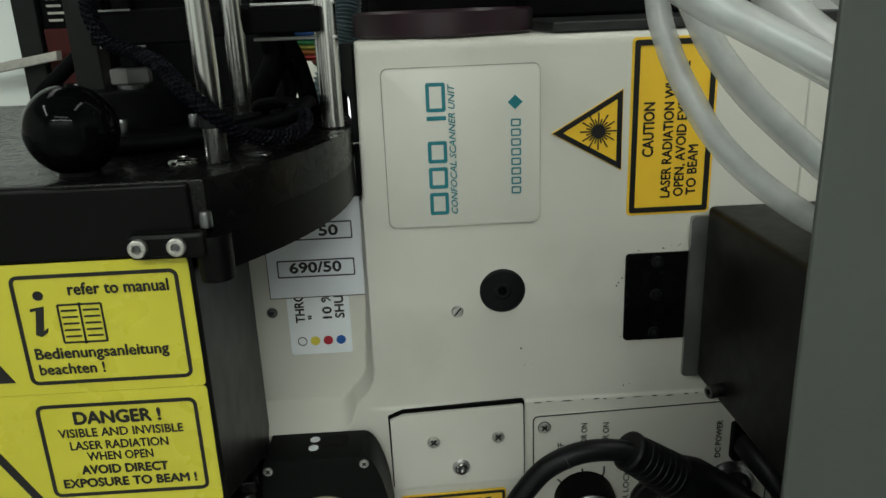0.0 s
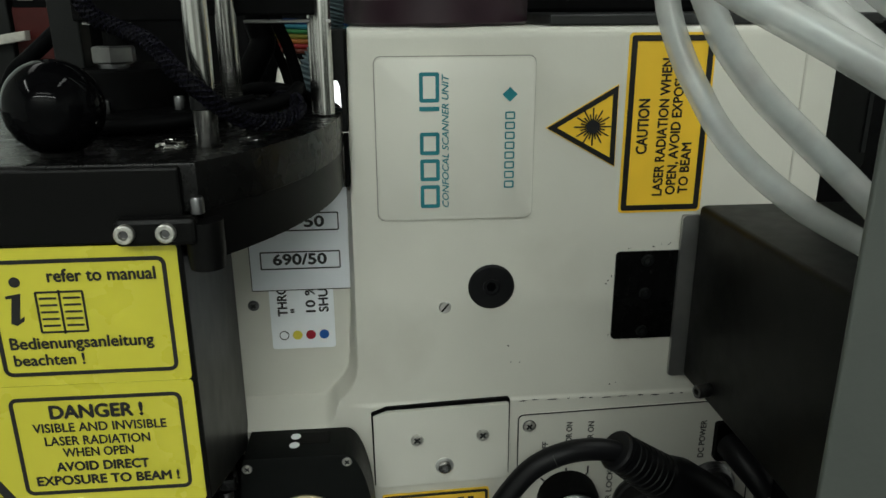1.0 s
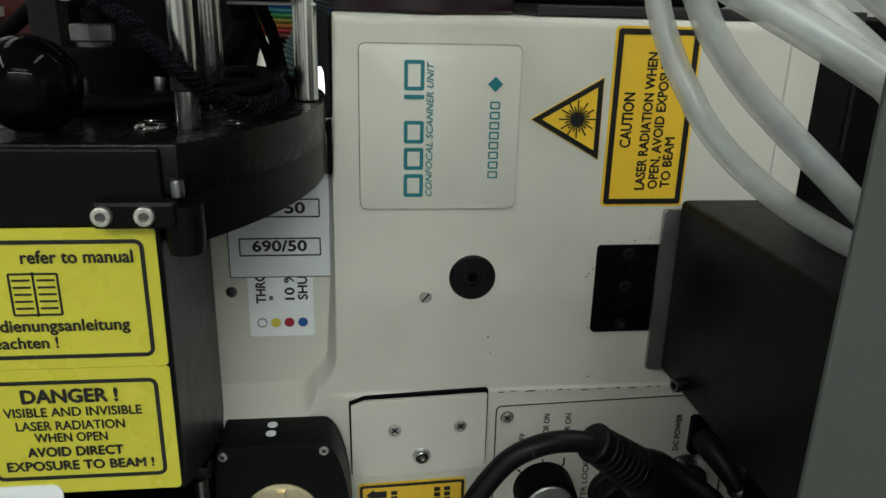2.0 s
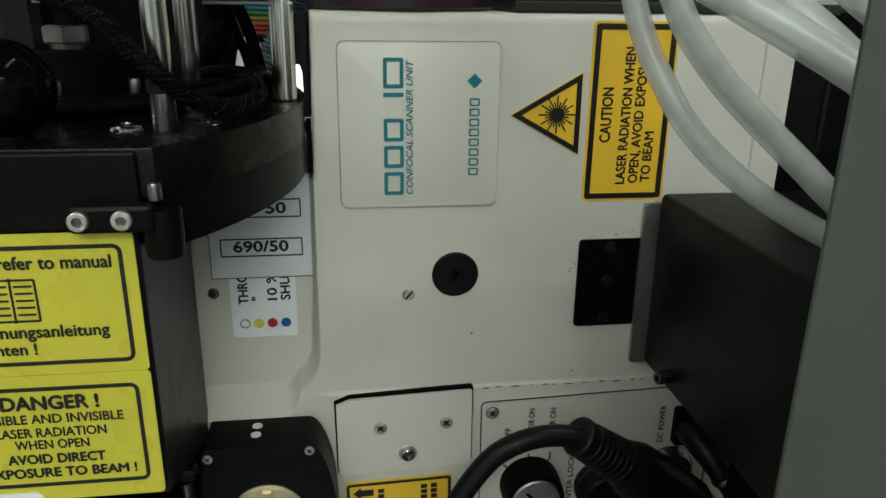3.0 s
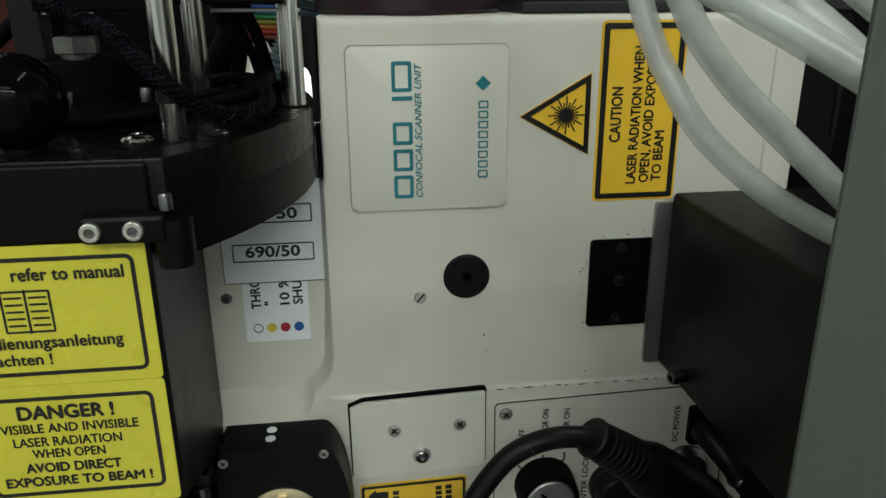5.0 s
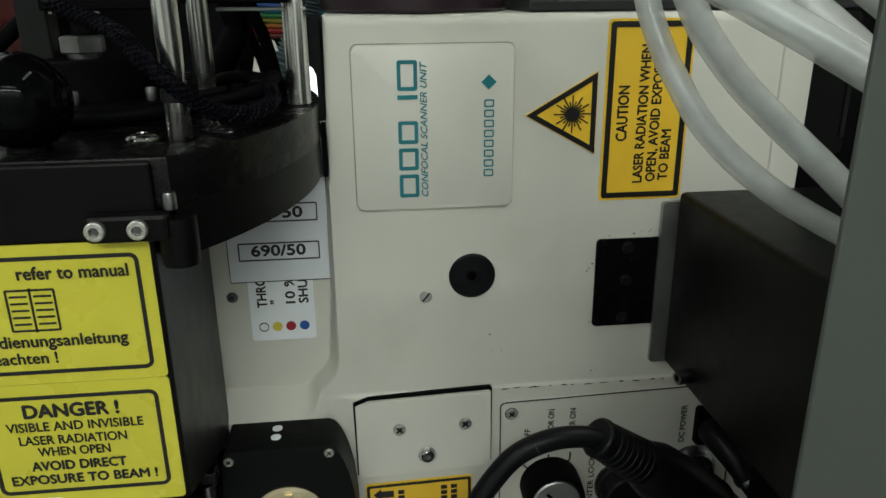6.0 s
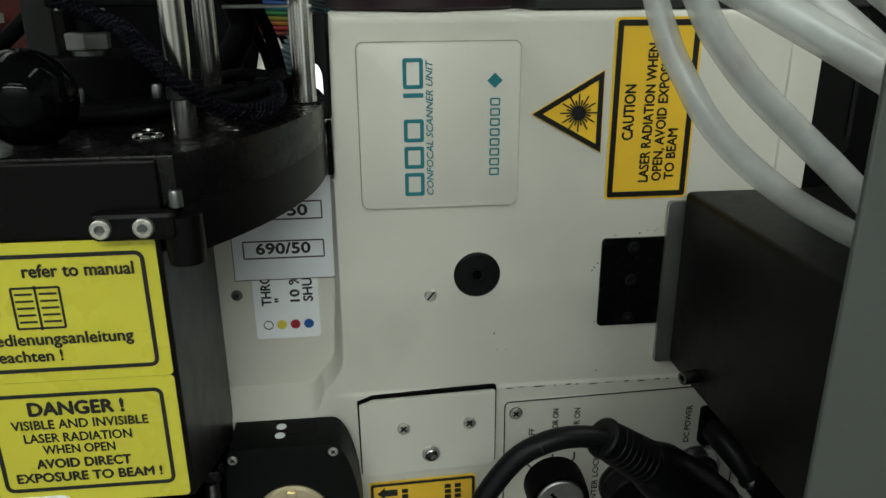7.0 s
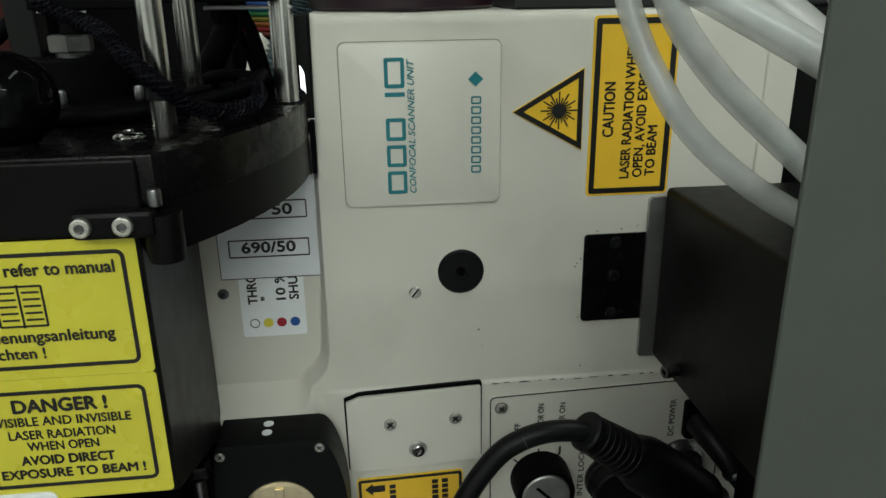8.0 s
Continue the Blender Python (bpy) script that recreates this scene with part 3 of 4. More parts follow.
    part("jack_ring", turned([(0.0094, 0), (0.0094, 0.0008), (0.0088, 0.0012), (0.0094, 0.0018), (0.0088, 0.0024), (0.0094, 0.0030), (0.0088, 0.0036), (0.0092, 0.0044), (0.0078, 0.0055), (0.0060, 0.0055), (0.0060, 0.002), (0, 0.002)], (0.1440, y, 0.9572), (0, -1, 0), 32), DARK_STEEL, pan, "threaded metal jack", smooth=True)
    # warning strip
    tilt = lambda pts: lean(pts, 0.0041, 0.9585, 1.7)
    ws = part("warning_sticker", slab(bmesh.new(), tilt(rrect(0.0036, 0.0482, 0.9305, 0.9588, 0.0012)), LOW - 0.0003, FACE - LEDGE + 0.0003), AMBER, u, "amber warning sticker with an arrow")
    part("sticker_border", ring(bmesh.new(), tilt(rrect(0.0041, 0.0477, 0.9310, 0.9583, 0.0012)), tilt(rrect(0.0053, 0.0465, 0.9322, 0.9571, 0.0006)), LOW - 0.0006, LOW - 0.0004), INK, ws)
    part("arrow", slab(bmesh.new(), tilt([(0.0068, 0.9536), (0.0100, 0.9562), (0.0100, 0.9550), (0.0152, 0.9550), (0.0152, 0.9520), (0.0100, 0.9520), (0.0100, 0.9505)]), LOW - 0.0006, LOW - 0.0002), INK, ws)
    # print too small to read: short cross strokes in columns
    for x, z1 in ((0.0170, 0.9556), (0.0350, 0.9560), (0.0392, 0.9560)):
        for k in range(6):
            z0 = z1 - 0.0026 * (k + 1)
            part("print_bar", slab(bmesh.new(), tilt([(x, z0), (x + 0.0026, z0), (x + 0.0026, z0 + 0.0018), (x, z0 + 0.0018)]), LOW - 0.0006, LOW - 0.0002), INK, ws)


scanner_unit()


def lens_flange():
    x, y, z = 0.0302, 0.3060, TOP + 0.0003
    f = thing("lens_flange", (x, y, z), "dark purple anodised flange standing on the scanner housing", "flange")
    part("rim", turned([(0.0340, 0), (0.0350, 0.0010), (0.0350, 0.0085), (0.0340, 0.0095), (0, 0.0095)], (x, y, z), (0, 0, 1), 72), PURPLE, f, smooth=True)
    # barrel's unseen upper length is added to shade the casing from above
    part("barrel", turned([(0.0285, 0), (0.0285, 0.160), (0, 0.160)], (x, y, z + 0.0096), (0, 0, 1), 64), BLACK_MATT, f, smooth=True)


lens_flange()


# ---------------------------------------------------------------- black box at the window plate
def adapter_box():
    a = thing("adapter_box", (0.17, 0.20, TABLE), "matt black metal box against the scanner housing", "box")
    bm = bmesh.new()
    box(bm, 0.1261, 0.200, 0.135, FACE - 0.0025, 1.0090, 1.0803, 0.0022, 3)
    part("body", bm, BOX_PAINT, a, smooth=True)
    part("pedestal", one_box(0.150, 0.190, 0.145, 0.235, TABLE, 1.0088, 0.001), BLACK_MATT, a)
    part("bracket", slab(bmesh.new(), rrect(0.1206, 0.1300, 1.0086, 1.0760, 0.0012), FACE - 0.0024, FACE - 0.0006, 0.0005), BRACKET_METAL, a, "dull aluminium mounting bracket")
    cap_screw(a, (0.1262, 0.2440, 1.0158), (-1, -0.25, 0), 0.0026, 0.0060, mat=DARK_STEEL)


adapter_box()


# ---------------------------------------------------------------- filter housing with yellow stickers
def triangle_sign(parent, x0, x1, z0, z1, y):
    tri = [(x0, z0), (x1, z0), ((x0 + x1) / 2, z1)]
    cx, cz = (x0 + x1) / 2, z0 + (z1 - z0) / 3
    inn = [(cx + (px - cx) * 0.78, cz + (pz - cz) * 0.78) for px, pz in tri]
    part("triangle_outline", ring(bmesh.new(), tri, inn, y - 0.0002, y), INK, parent)


def filter_housing():
    h = thing("filter_housing", (-0.09, 0.21, TABLE), "black anodised filter housing with yellow laser stickers", "instrument")
    bm = bmesh.new()
    plan = [(-0.190, 0.1842), (-0.0415, 0.1842), (-0.0482, 0.2718), (-0.190, 0.2718)]
    low = [bm.verts.new((x, y, 1.0237 if y < 0.2 else 0.9850)) for x, y in plan]
    high = [bm.verts.new((x, y, 1.0972)) for x, y in plan]
    bm.faces.new(low[::-1])
    bm.faces.new(high)
    for k in range(4):
        bm.faces.new((low[k], low[(k + 1) % 4], high[(k + 1) % 4], high[k]))
    bmesh.ops.bevel(bm, geom=bm.edges[:], offset=0.0008, segments=2, profile=0.5, affect="EDGES")
    part("body", bm, BLACK, h)
    part("pedestal", one_box(-0.185, -0.0560, 0.2150, 0.2660, TABLE, 0.9950, 0.0010), BLACK_MATT, h)
    y = 0.1842
    up = part("manual_sticker", slab(bmesh.new(), rrect(-0.1290, -0.0427, 1.06065, 1.0970, 0.0012), y - 0.0003, y + 0.0002), LEMON, h, "lemon yellow sticker telling to read the manual")
    lo = part("danger_sticker", slab(bmesh.new(), rrect(-0.1290, -0.0427, 1.0243, 1.06055, 0.0012), y - 0.0003, y + 0.0002), LEMON, h, "lemon yellow laser danger sticker")
    y -= 0.0003
    part("sticker_frame", border(-0.0880, -0.0456, 1.0634, 1.0941, 0.0022, 0.0010, y), INK, up)
    part("sticker_frame", border(-0.0887, -0.0459, 1.0286, 1.0573, 0.0022, 0.0010, y), INK, lo)
    lettering(up, "refer to manual", -0.0737, 1.0884, 0.0253, 0.0031, y - 0.0002, INK, False, 0.042)
    lettering(up, "Bedienungsanleitung", -0.0852, 1.0709, 0.0343, 0.0030, y - 0.0002, INK, False, 0.042)
    lettering(up, "beachten !", -0.0850, 1.0664, 0.0168, 0.0029, y - 0.0002, INK, False, 0.04)
    # letter i as a sign
    part("info_dot", slab(bmesh.new(), [(-0.0815 + 0.0013 * math.cos(0.35 * k), 1.0885 + 0.0013 * math.sin(0.35 * k)) for k in range(18)], y - 0.0002, y), INK, up)
    part("info_stem", slab(bmesh.new(), [(-0.0842, 1.0850), (-0.0806, 1.0856), (-0.0818, 1.0788), (-0.0806, 1.0796), (-0.0808, 1.0784), (-0.0826, 1.0772), (-0.0840, 1.0778), (-0.0828, 1.0844), (-0.0842, 1.0842)], y - 0.0002, y), INK, up)
    # open book
    bk = [((-0.0772, 1.0857), (-0.0662, 1.0857)), ((-0.0772, 1.0752), (-0.0662, 1.0752)), ((-0.0772, 1.0752), (-0.0772, 1.0857)), ((-0.0662, 1.0752), (-0.0662, 1.0857)), ((-0.0717, 1.0747), (-0.0717, 1.0862))]
    for k in range(5):
        z = 1.0841 - 0.0018 * k
        bk += [((-0.0765, z), (-0.0725, z)), ((-0.0709, z), (-0.0669, z))]
    part("book_sign", strokes(bk, 0.0005, y), INK, up)
    for text, x0, x1, zc, hgt, bold in (("DANGER !", -0.0790, -0.0561, 1.0530, 0.0036, 0.065), ("VISIBLE AND INVISIBLE", -0.0839, -0.0506, 1.0485, 0.0025, 0.035), ("LASER RADIATION", -0.0815, -0.0552, 1.0446, 0.0025, 0.035),
                                        ("WHEN OPEN", -0.0775, -0.0598, 1.0411, 0.0025, 0.035), ("AVOID DIRECT", -0.0798, -0.0564, 1.0369, 0.0026, 0.06), ("EXPOSURE TO BEAM !", -0.0853, -0.0491, 1.0328, 0.0026, 0.06)):
        lettering(lo, text, x0, zc - hgt / 2, x1 - x0, hgt, y - 0.0002, INK, False, bold)
    triangle_sign(up, -0.1270, -0.0920, 1.0645, 1.0945, y)
    triangle_sign(lo, -0.1270, -0.0905, 1.0262, 1.0575, y)
    part("paper_tag", slab(bmesh.new(), rrect(-0.118, -0.0728, 1.0100, 1.0270, 0.0025), 0.1833, 0.1838), PAPER, h, "torn white paper tag")


filter_housing()


def turret_plate():
    """Half-round black plate over the filter housing, with its screws and clamp."""
    t = thing("turret_plate", (-0.09, 0.23, 1.0974), "thick black rounded plate with steel screws and a clamp", "plate")
    cx, cy, r = -0.1381, 0.2698, 0.1324
    zt = 1.1165

    def outline(r_):
        a0 = math.asin((0.1850 - cy) / r_)
        pts = [(cx + r_ * math.cos(a0 + (1.25 - a0) * k / 40), cy + r_ * math.sin(a0 + (1.25 - a0) * k / 40)) for k in range(41)]
        return pts + [(-0.20, pts[-1][1]), (-0.20, 0.1850)]

    def layer(z0, z1, r_, bev):
        bm = bmesh.new()
        pts = outline(r_)
        a = [bm.verts.new((x, y, z0)) for x, y in pts]
        b = [bm.verts.new((x, y, z1)) for x, y in pts]
        bm.faces.new(a[::-1])
        top = bm.faces.new(b)
        for k in range(len(pts)):
            j = (k + 1) % len(pts)
            bm.faces.new((a[k], a[j], b[j], b[k]))
        bmesh.ops.bevel(bm, geom=list(top.edges), offset=bev, segments=2, profile=0.5, affect="EDGES")
        return bm

    part("upper_plate", layer(1.1045, zt, r, 0.0006), BLACK_SHEEN, t, smooth=True)
    # lower ring hangs beside the housing
    bm = bmesh.new()
    a0, n = math.asin((0.1858 - cy) / r), 40
    rows = []
    for k in range(n + 1):
        a = a0 + (1.25 - a0) * k / n
        rows.append([bm.verts.new((cx + q * math.cos(a), cy + q * math.sin(a), z)) for q, z in ((r - 0.0003, 1.1043), (r - 0.0003, 1.0915), (r - 0.020, 1.0915), (r - 0.020, 1.1043))])
    for p, q in zip(rows, rows[1:]):
        for k in range(4):
            bm.faces.new((p[k], p[(k + 1) % 4], q[(k + 1) % 4], q[k]))
    bm.faces.new(rows[0])
    bm.faces.new(rows[-1][::-1])
    part("lower_ring", bm, BLACK, t, smooth=True)
    part("front_bar", one_box(-0.199, -0.0400, 0.1832, 0.1980, 1.0975, 1.1158, 0.0007), BLACK, t)
    # clamp with two screws and a pin
    c = part("clamp", one_box(-0.0553, -0.0365, 0.1795, 0.1840, 1.0976, 1.1044, 0.0012), BLACK, t)
    for x in (-0.0526, -0.0432):
        cap_screw(c, (x, 0.1796, 1.1011), (0, -1, 0), 0.0023, 0.0018, mat=PAN_STEEL)
    part("clamp_post", turned([(0.0042, 0), (0.0046, 0.004), (0.0046, 0.012), (0, 0.012)], (-0.0358, 0.1850, 1.0905), (0, 0, 1), 24), BLACK, c, smooth=True)
    part("clamp_pin", turned([(0.0017, 0), (0.0017, 0.0034), (0.0014, 0.0040), (0, 0.0040)], (-0.0366, 0.1835, 1.1046), (0, 0, 1), 20), DARK_STEEL, c, smooth=True)
    # domed screws in the top
    for x, y, rr in ((-0.0480, 0.2095, 0.0042),):
        part("dome_screw", turned([(rr, 0), (rr * 0.95, rr * 0.10), (rr * 0.82, rr * 0.22), (rr * 0.60, rr * 0.32), (rr * 0.34, rr * 0.37), (rr * 0.30, rr * 0.24), (0, rr * 0.24)], (x, y, zt), (0, 0, 1), 28), CHROME, t, smooth=True)

    part("sunk_screw", turned([(0.0034, 0), (0.0031, 0.0003), (0.0018, 0.0004), (0.0016, 0.0002), (0, 0.0002)], (-0.0283, 0.2172, zt), (0, 0, 1), 28), DARK_STEEL, t, smooth=True)


turret_plate()


def ball_knob():
    x, y = -0.0716, 0.1985
    k = thing("ball_knob", (x, y, 1.1165), "glossy black ball knob on the plate", "knob")
    bm = bmesh.new()
    bmesh.ops.create_uvsphere(bm, u_segments=48, v_segments=28, radius=0.0116, matrix=Matrix.Translation((x, y, 1.1281)))
    part("ball", bm, BLACK_GLOSS, k, smooth=True)
    part("stem", turned([(0.005, 0), (0.005, 0.004), (0, 0.004)], (x, y, 1.1166), (0, 0, 1)), BLACK, k)


ball_knob()


def cage():
    c = thing("rod_cage", (-0.04, 0.24, 1.1165), "steel rod cage with black plates standing on the plate", "rod cage")
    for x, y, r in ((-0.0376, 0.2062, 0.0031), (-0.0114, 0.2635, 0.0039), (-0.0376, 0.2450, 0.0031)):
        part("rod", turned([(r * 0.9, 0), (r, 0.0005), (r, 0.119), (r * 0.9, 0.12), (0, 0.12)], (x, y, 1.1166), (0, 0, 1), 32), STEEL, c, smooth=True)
    part("cage_plate", one_box(-0.0480, -0.0115, 0.2500, 0.2600, 1.1490, 1.1570, 0.0006), BLACK_MATT, c)
    part("cage_strip", one_box(-0.0350, -0.0075, 0.2605, 0.2660, 1.1465, 1.1476, 0.0003), ALUMINIUM, c, "bright metal strip")
    part("cage_strip", one_box(-0.0350, -0.0075, 0.2605, 0.2660, 1.1575, 1.1586, 0.0003), ALUMINIUM, c, "bright metal strip")
    part("top_plate", one_box(-0.0900, -0.0050, 0.2000, 0.2680, 1.2000, 1.2080, 0.0008), BLACK_MATT, c)


cage()


def rotary_hub():
    h = thing("rotary_hub", (-0.075, 0.262, 1.1165), "black turned hub with a hexagonal steel nut", "hub")
    z = 1.1166
    part("flange", turned([(0.0340, 0), (0.0340, 0.0045), (0.0334, 0.0050), (0, 0.0050)], (-0.075, 0.262, z), (0, 0, 1), 56), BLACK_MATT, h, smooth=True)
    part("hub_block", turned([(0.0195, 0), (0.0195, 0.0112), (0.0190, 0.0118), (0, 0.0118)], (-0.075, 0.262, z + 0.0051), (0, 0, 1), 40), BLACK_MATT, h, smooth=True)
    bm = bmesh.new()
    rings = [[bm.verts.new((-0.0745 + r * math.cos(radians(60 * k - 82)), 0.255 + r * math.sin(radians(60 * k - 82)), z + h_)) for k in range(6)] for r, h_ in ((0.0062, 0.0184), (0.0067, 0.0189), (0.0067, 0.0231), (0.0061, 0.0236))]
    bm.faces.new(rings[0][::-1])
    bm.faces.new(rings[-1])
    for a, b in zip(rings, rings[1:]):
        for k in range(6):
            bm.faces.new((a[k], a[(k + 1) % 6], b[(k + 1) % 6], b[k]))
    part("nut", bm, DULL_METAL, h, "hexagonal steel nut")
    part("washer", turned([(0.0050, 0), (0.0050, 0.0015), (0, 0.0015)], (-0.0745, 0.255, z + 0.0169), (0, 0, 1), 28), DARK_STEEL, h)
    part("shaft", turned([(0.0036, 0), (0.0036, 0.060), (0, 0.060)], (-0.0735, 0.255, z + 0.0237), (0, 0, 1)), BLACK_MATT, h, smooth=True)
    part("bracket", one_box(-0.083, -0.049, 0.248, 0.268, 1.1475, 1.1580, 0.0006), BLACK_MATT, h)
    part("bracket_strip", one_box(-0.083, -0.069, 0.2472, 0.2478, 1.1575, 1.1581), DULL_METAL, h)
    part("bracket_strip", one_box(-0.080, -0.066, 0.2472, 0.2478, 1.1466, 1.1472), DULL_METAL, h)
    part("post", one_box(-0.0935, -0.0845, 0.2570, 0.2660, z + 0.0051, 1.200, 0.0006), HOUSING, h, "dark grey upright bar")
    for x, y in ((-0.0735, 0.2375), (-0.0537, 0.2450)):
        cap_screw(h, (x, y, z + 0.0050), (0, 0, 1), 0.0018, 0.0040, mat=DARK_STEEL)


rotary_hub()


# ---------------------------------------------------------------- cables
def braided_cable():
    c = thing("braided_cable", (-0.0350, 0.2030, 1.1166), "black braided cable sleeve looped round the rods", "cable")
    pts = [(-0.0720, 0.2250, 1.1950), (-0.0714, 0.2235, 1.1700), (-0.0708, 0.2205, 1.1570), (-0.0668, 0.2185, 1.1495), (-0.0602, 0.2165, 1.1465), (-0.0515, 0.2110, 1.1432), (-0.0428, 0.2010, 1.1368), (-0.0362, 0.1985, 1.1312), (-0.0322, 0.2010, 1.1272), (-0.0275, 0.2070, 1.1232), (-0.0215, 0.2140, 1.1215), (-0.0165, 0.2240, 1.1225), (-0.0180, 0.2420, 1.1240), (-0.0230, 0.2650, 1.1225), (-0.0300, 0.2850, 1.1210)]
    path = smooth_path(pts, 14)
    part("core", sweep(bmesh.new(), path, 0.0019, 12), BRAID_A, c)
    # crossing strands of the braid
    length = [0.0]
    for a, b in zip(path, path[1:]):
        length.append(length[-1] + (b - a).length)
    u = (path[1] - path[0]).orthogonal().normalized()
    frames = []
    for i, p in enumerate(path):
        d = (path[min(i + 1, len(path) - 1)] - path[max(i - 1, 0)]).normalized()
        u = (u - d * u.dot(d)).normalized()
        frames.append((p, u.copy(), d.cross(u)))
    for sign, mat in ((1, BRAID_A), (-1, BRAID_B)):
        for k in range(6):
            bm = bmesh.new()
            line = []
            steps = int(length[-1] / 0.0009)
            for s in range(steps + 1):
                want = length[-1] * s / steps
                i = min(int(np.searchsorted(length, want)), len(path) - 1)
                j = max(i - 1, 0)
                f = 0 if i == j else (want - length[j]) / max(1e-9, length[i] - length[j])
                p = frames[j][0].lerp(frames[i][0], f)
                a = sign * want / 0.0105 * 2 * math.pi + k * math.pi / 3
                rr = 0.0020 + 0.00016 * math.sin(want / 0.0105 * 2 * math.pi * 6)
                line.append(p + (frames[i][1] * math.cos(a) + frames[i][2] * math.sin(a)) * rr)
            sweep(bm, line, 0.00038, 4)
            part("strand", bm, mat, c)


braided_cable()


def cable_tie():
    t = thing("cable_tie", (-0.0384, 0.2062, 1.1300), "black cable tie round the steel rod", "cable tie")
    part("strap", turned([(0.0032, 0), (0.0036, 0.0003), (0.0036, 0.0032), (0.0032, 0.0035)], (-0.0376, 0.2062, 1.1262), (0, 0, 1), 24), RUBBER, t, smooth=True)
    part("tail", tube([(-0.0350, 0.2030, 1.1280), (-0.0300, 0.2020, 1.1285), (-0.0250, 0.2060, 1.1290)], 0.0010, 8), CABLE, t)


cable_tie()


def loose_cables():
    for pts, r in (([(-0.0900, 0.2400, 1.1166 + 0.0020), (-0.0700, 0.2265, 1.1190), (-0.0520, 0.2290, 1.1200), (-0.0380, 0.2330, 1.1215), (-0.0220, 0.2420, 1.1240), (-0.0190, 0.2600, 1.1260), (-0.0240, 0.3000, 1.1200)], 0.0022),
                   ([(-0.0960, 0.3000, 1.1750), (-0.1030, 0.3000, 1.1490), (-0.1114, 0.3000, 1.1412), (-0.1191, 0.3000, 1.1348), (-0.1254, 0.3000, 1.1297), (-0.1310, 0.3000, 1.1195)], 0.0028),
                   ([(-0.0480, 0.3000, 1.1190), (-0.0380, 0.2850, 1.1235), (-0.0280, 0.2800, 1.1240), (-0.0200, 0.2850, 1.1210), (-0.0160, 0.3000, 1.1150)], 0.0022),
                   ([(-0.0330, 0.3100, 1.2000), (-0.0305, 0.3100, 1.1462), (-0.0271, 0.3100, 1.1370), (-0.0244, 0.3100, 1.1260), (-0.0225, 0.3080, 1.1150), (-0.0215, 0.3050, 1.0950)], 0.0024),
                   ([(-0.0420, 0.3150, 1.2000), (-0.0388, 0.3150, 1.1463), (-0.0372, 0.3150, 1.1391), (-0.0400, 0.3120, 1.1319), (-0.0440, 0.3100, 1.1247), (-0.0480, 0.3050, 1.1100)], 0.0050),
                   ([(-0.0352, 0.3250, 1.1400), (-0.0337, 0.3250, 1.1350), (-0.0306, 0.3250, 1.1270), (-0.0285, 0.3230, 1.1180), (-0.0280, 0.3200, 1.1000)], 0.0020)):
        c = thing("cable", pts[0], "thin black rubber cable behind the rods", "cable", "cables behind the rods")
        part("sheath", tube(pts, r, 12), CABLE, c, smooth=True)


loose_cables()


# ---------------------------------------------------------------- aperture housing
def aperture_housing():
    a = thing("aperture_housing", (-0.0255, 0.26, TABLE), "black round-shouldered aperture housing with a brass insert", "optical mount")
    c, zt = -0.0255, 0.9940
    pts = [(c - 0.0205, zt), (c + 0.016, zt)]
    pts += [(c + 0.016 + 0.0105 * math.sin(radians(k * 9)), 0.955 + 0.039 * math.cos(radians(k * 9))) for k in range(1, 11)]
    low = [(c + 0.0255, 0.930), (c + 0.020, 0.910), (c + 0.016, TABLE), (c - 0.016, TABLE), (c - 0.020, 0.910), (c - 0.0230, 0.930)]
    pts += low + [(c - 0.0205 - 0.0030 * math.sin(radians(k * 9)), 0.955 + 0.039 * math.cos(radians(k * 9))) for k in range(10, 0, -1)]
    body = part("body", slab(bmesh.new(), pts[::-1], 0.2480, FACE - 0.0006 - 0.004, 0.0005), MOUNT, a, smooth=True)
    part("back_spacer", slab(bmesh.new(), [(c + (x - c) * 0.9, z - 0.002) if z > TABLE else (c + (x - c) * 0.9, z) for x, z in pts[::-1]], FACE - 0.0047, FACE - 0.0002), BLACK_MATT, a)
    part("brass_insert", turned([(0.0140, 0), (0.0140, 0.0006), (0.0125, 0.0010), (0.0120, 0.0002), (0, 0.0002)], (c + 0.0005, 0.2480, 0.9635), (0, -1, 0), 48), BRASS, body, "brass insert", smooth=True)
    part("brass_slot", one_box(c - 0.0012, c + 0.0022, 0.2466, 0.2478, 0.9500, 0.9745, 0.0002), BRASS, body)
    for x, z in ((-0.0452, 0.9905), (-0.0087, 0.9915)):
        pan_screw(body, (x, 0.2480, z - 0.0006), (0, -1, 0), 0.0017)
    part("index_slot", one_box(c - 0.0040, c + 0.0100, 0.2565, 0.2640, zt - 0.0004, zt + 0.0001), BLACK_GLOSS, body)
    for y in (0.2555, 0.2615):
        part("index_dot", turned([(0.0019, 0), (0.0019, 0.0003), (0, 0.0003)], (-0.0285, y, zt + 0.0001), (0, 0, 1), 20), PAPER, body, "white index dot")
    part("side_plate", one_box(-0.0600, -0.0462, 0.2560, 0.2700, TABLE, 0.9835, 0.0006), BLACK_MATT, a)
    part("thumb_block", one_box(-0.0540, -0.0472, 0.2360, 0.2420, 0.9888, 0.9940, 0.0009), BLACK_SHEEN, a)
    part("thumb_arm", one_box(-0.0545, -0.0510, 0.2422, 0.2560, 0.9800, 0.9930, 0.0006), BLACK, a)
    part("thumb_screw", turned([(0.0030, 0), (0.0026, 0.0005), (0.0024, 0.0100), (0.0026, 0.0110), (0, 0.0110)], (-0.0512, 0.2385, 0.9887), (0, 0, -1), 20), DARK_STEEL, a, "knurled steel thumb screw", smooth=True)


aperture_housing()


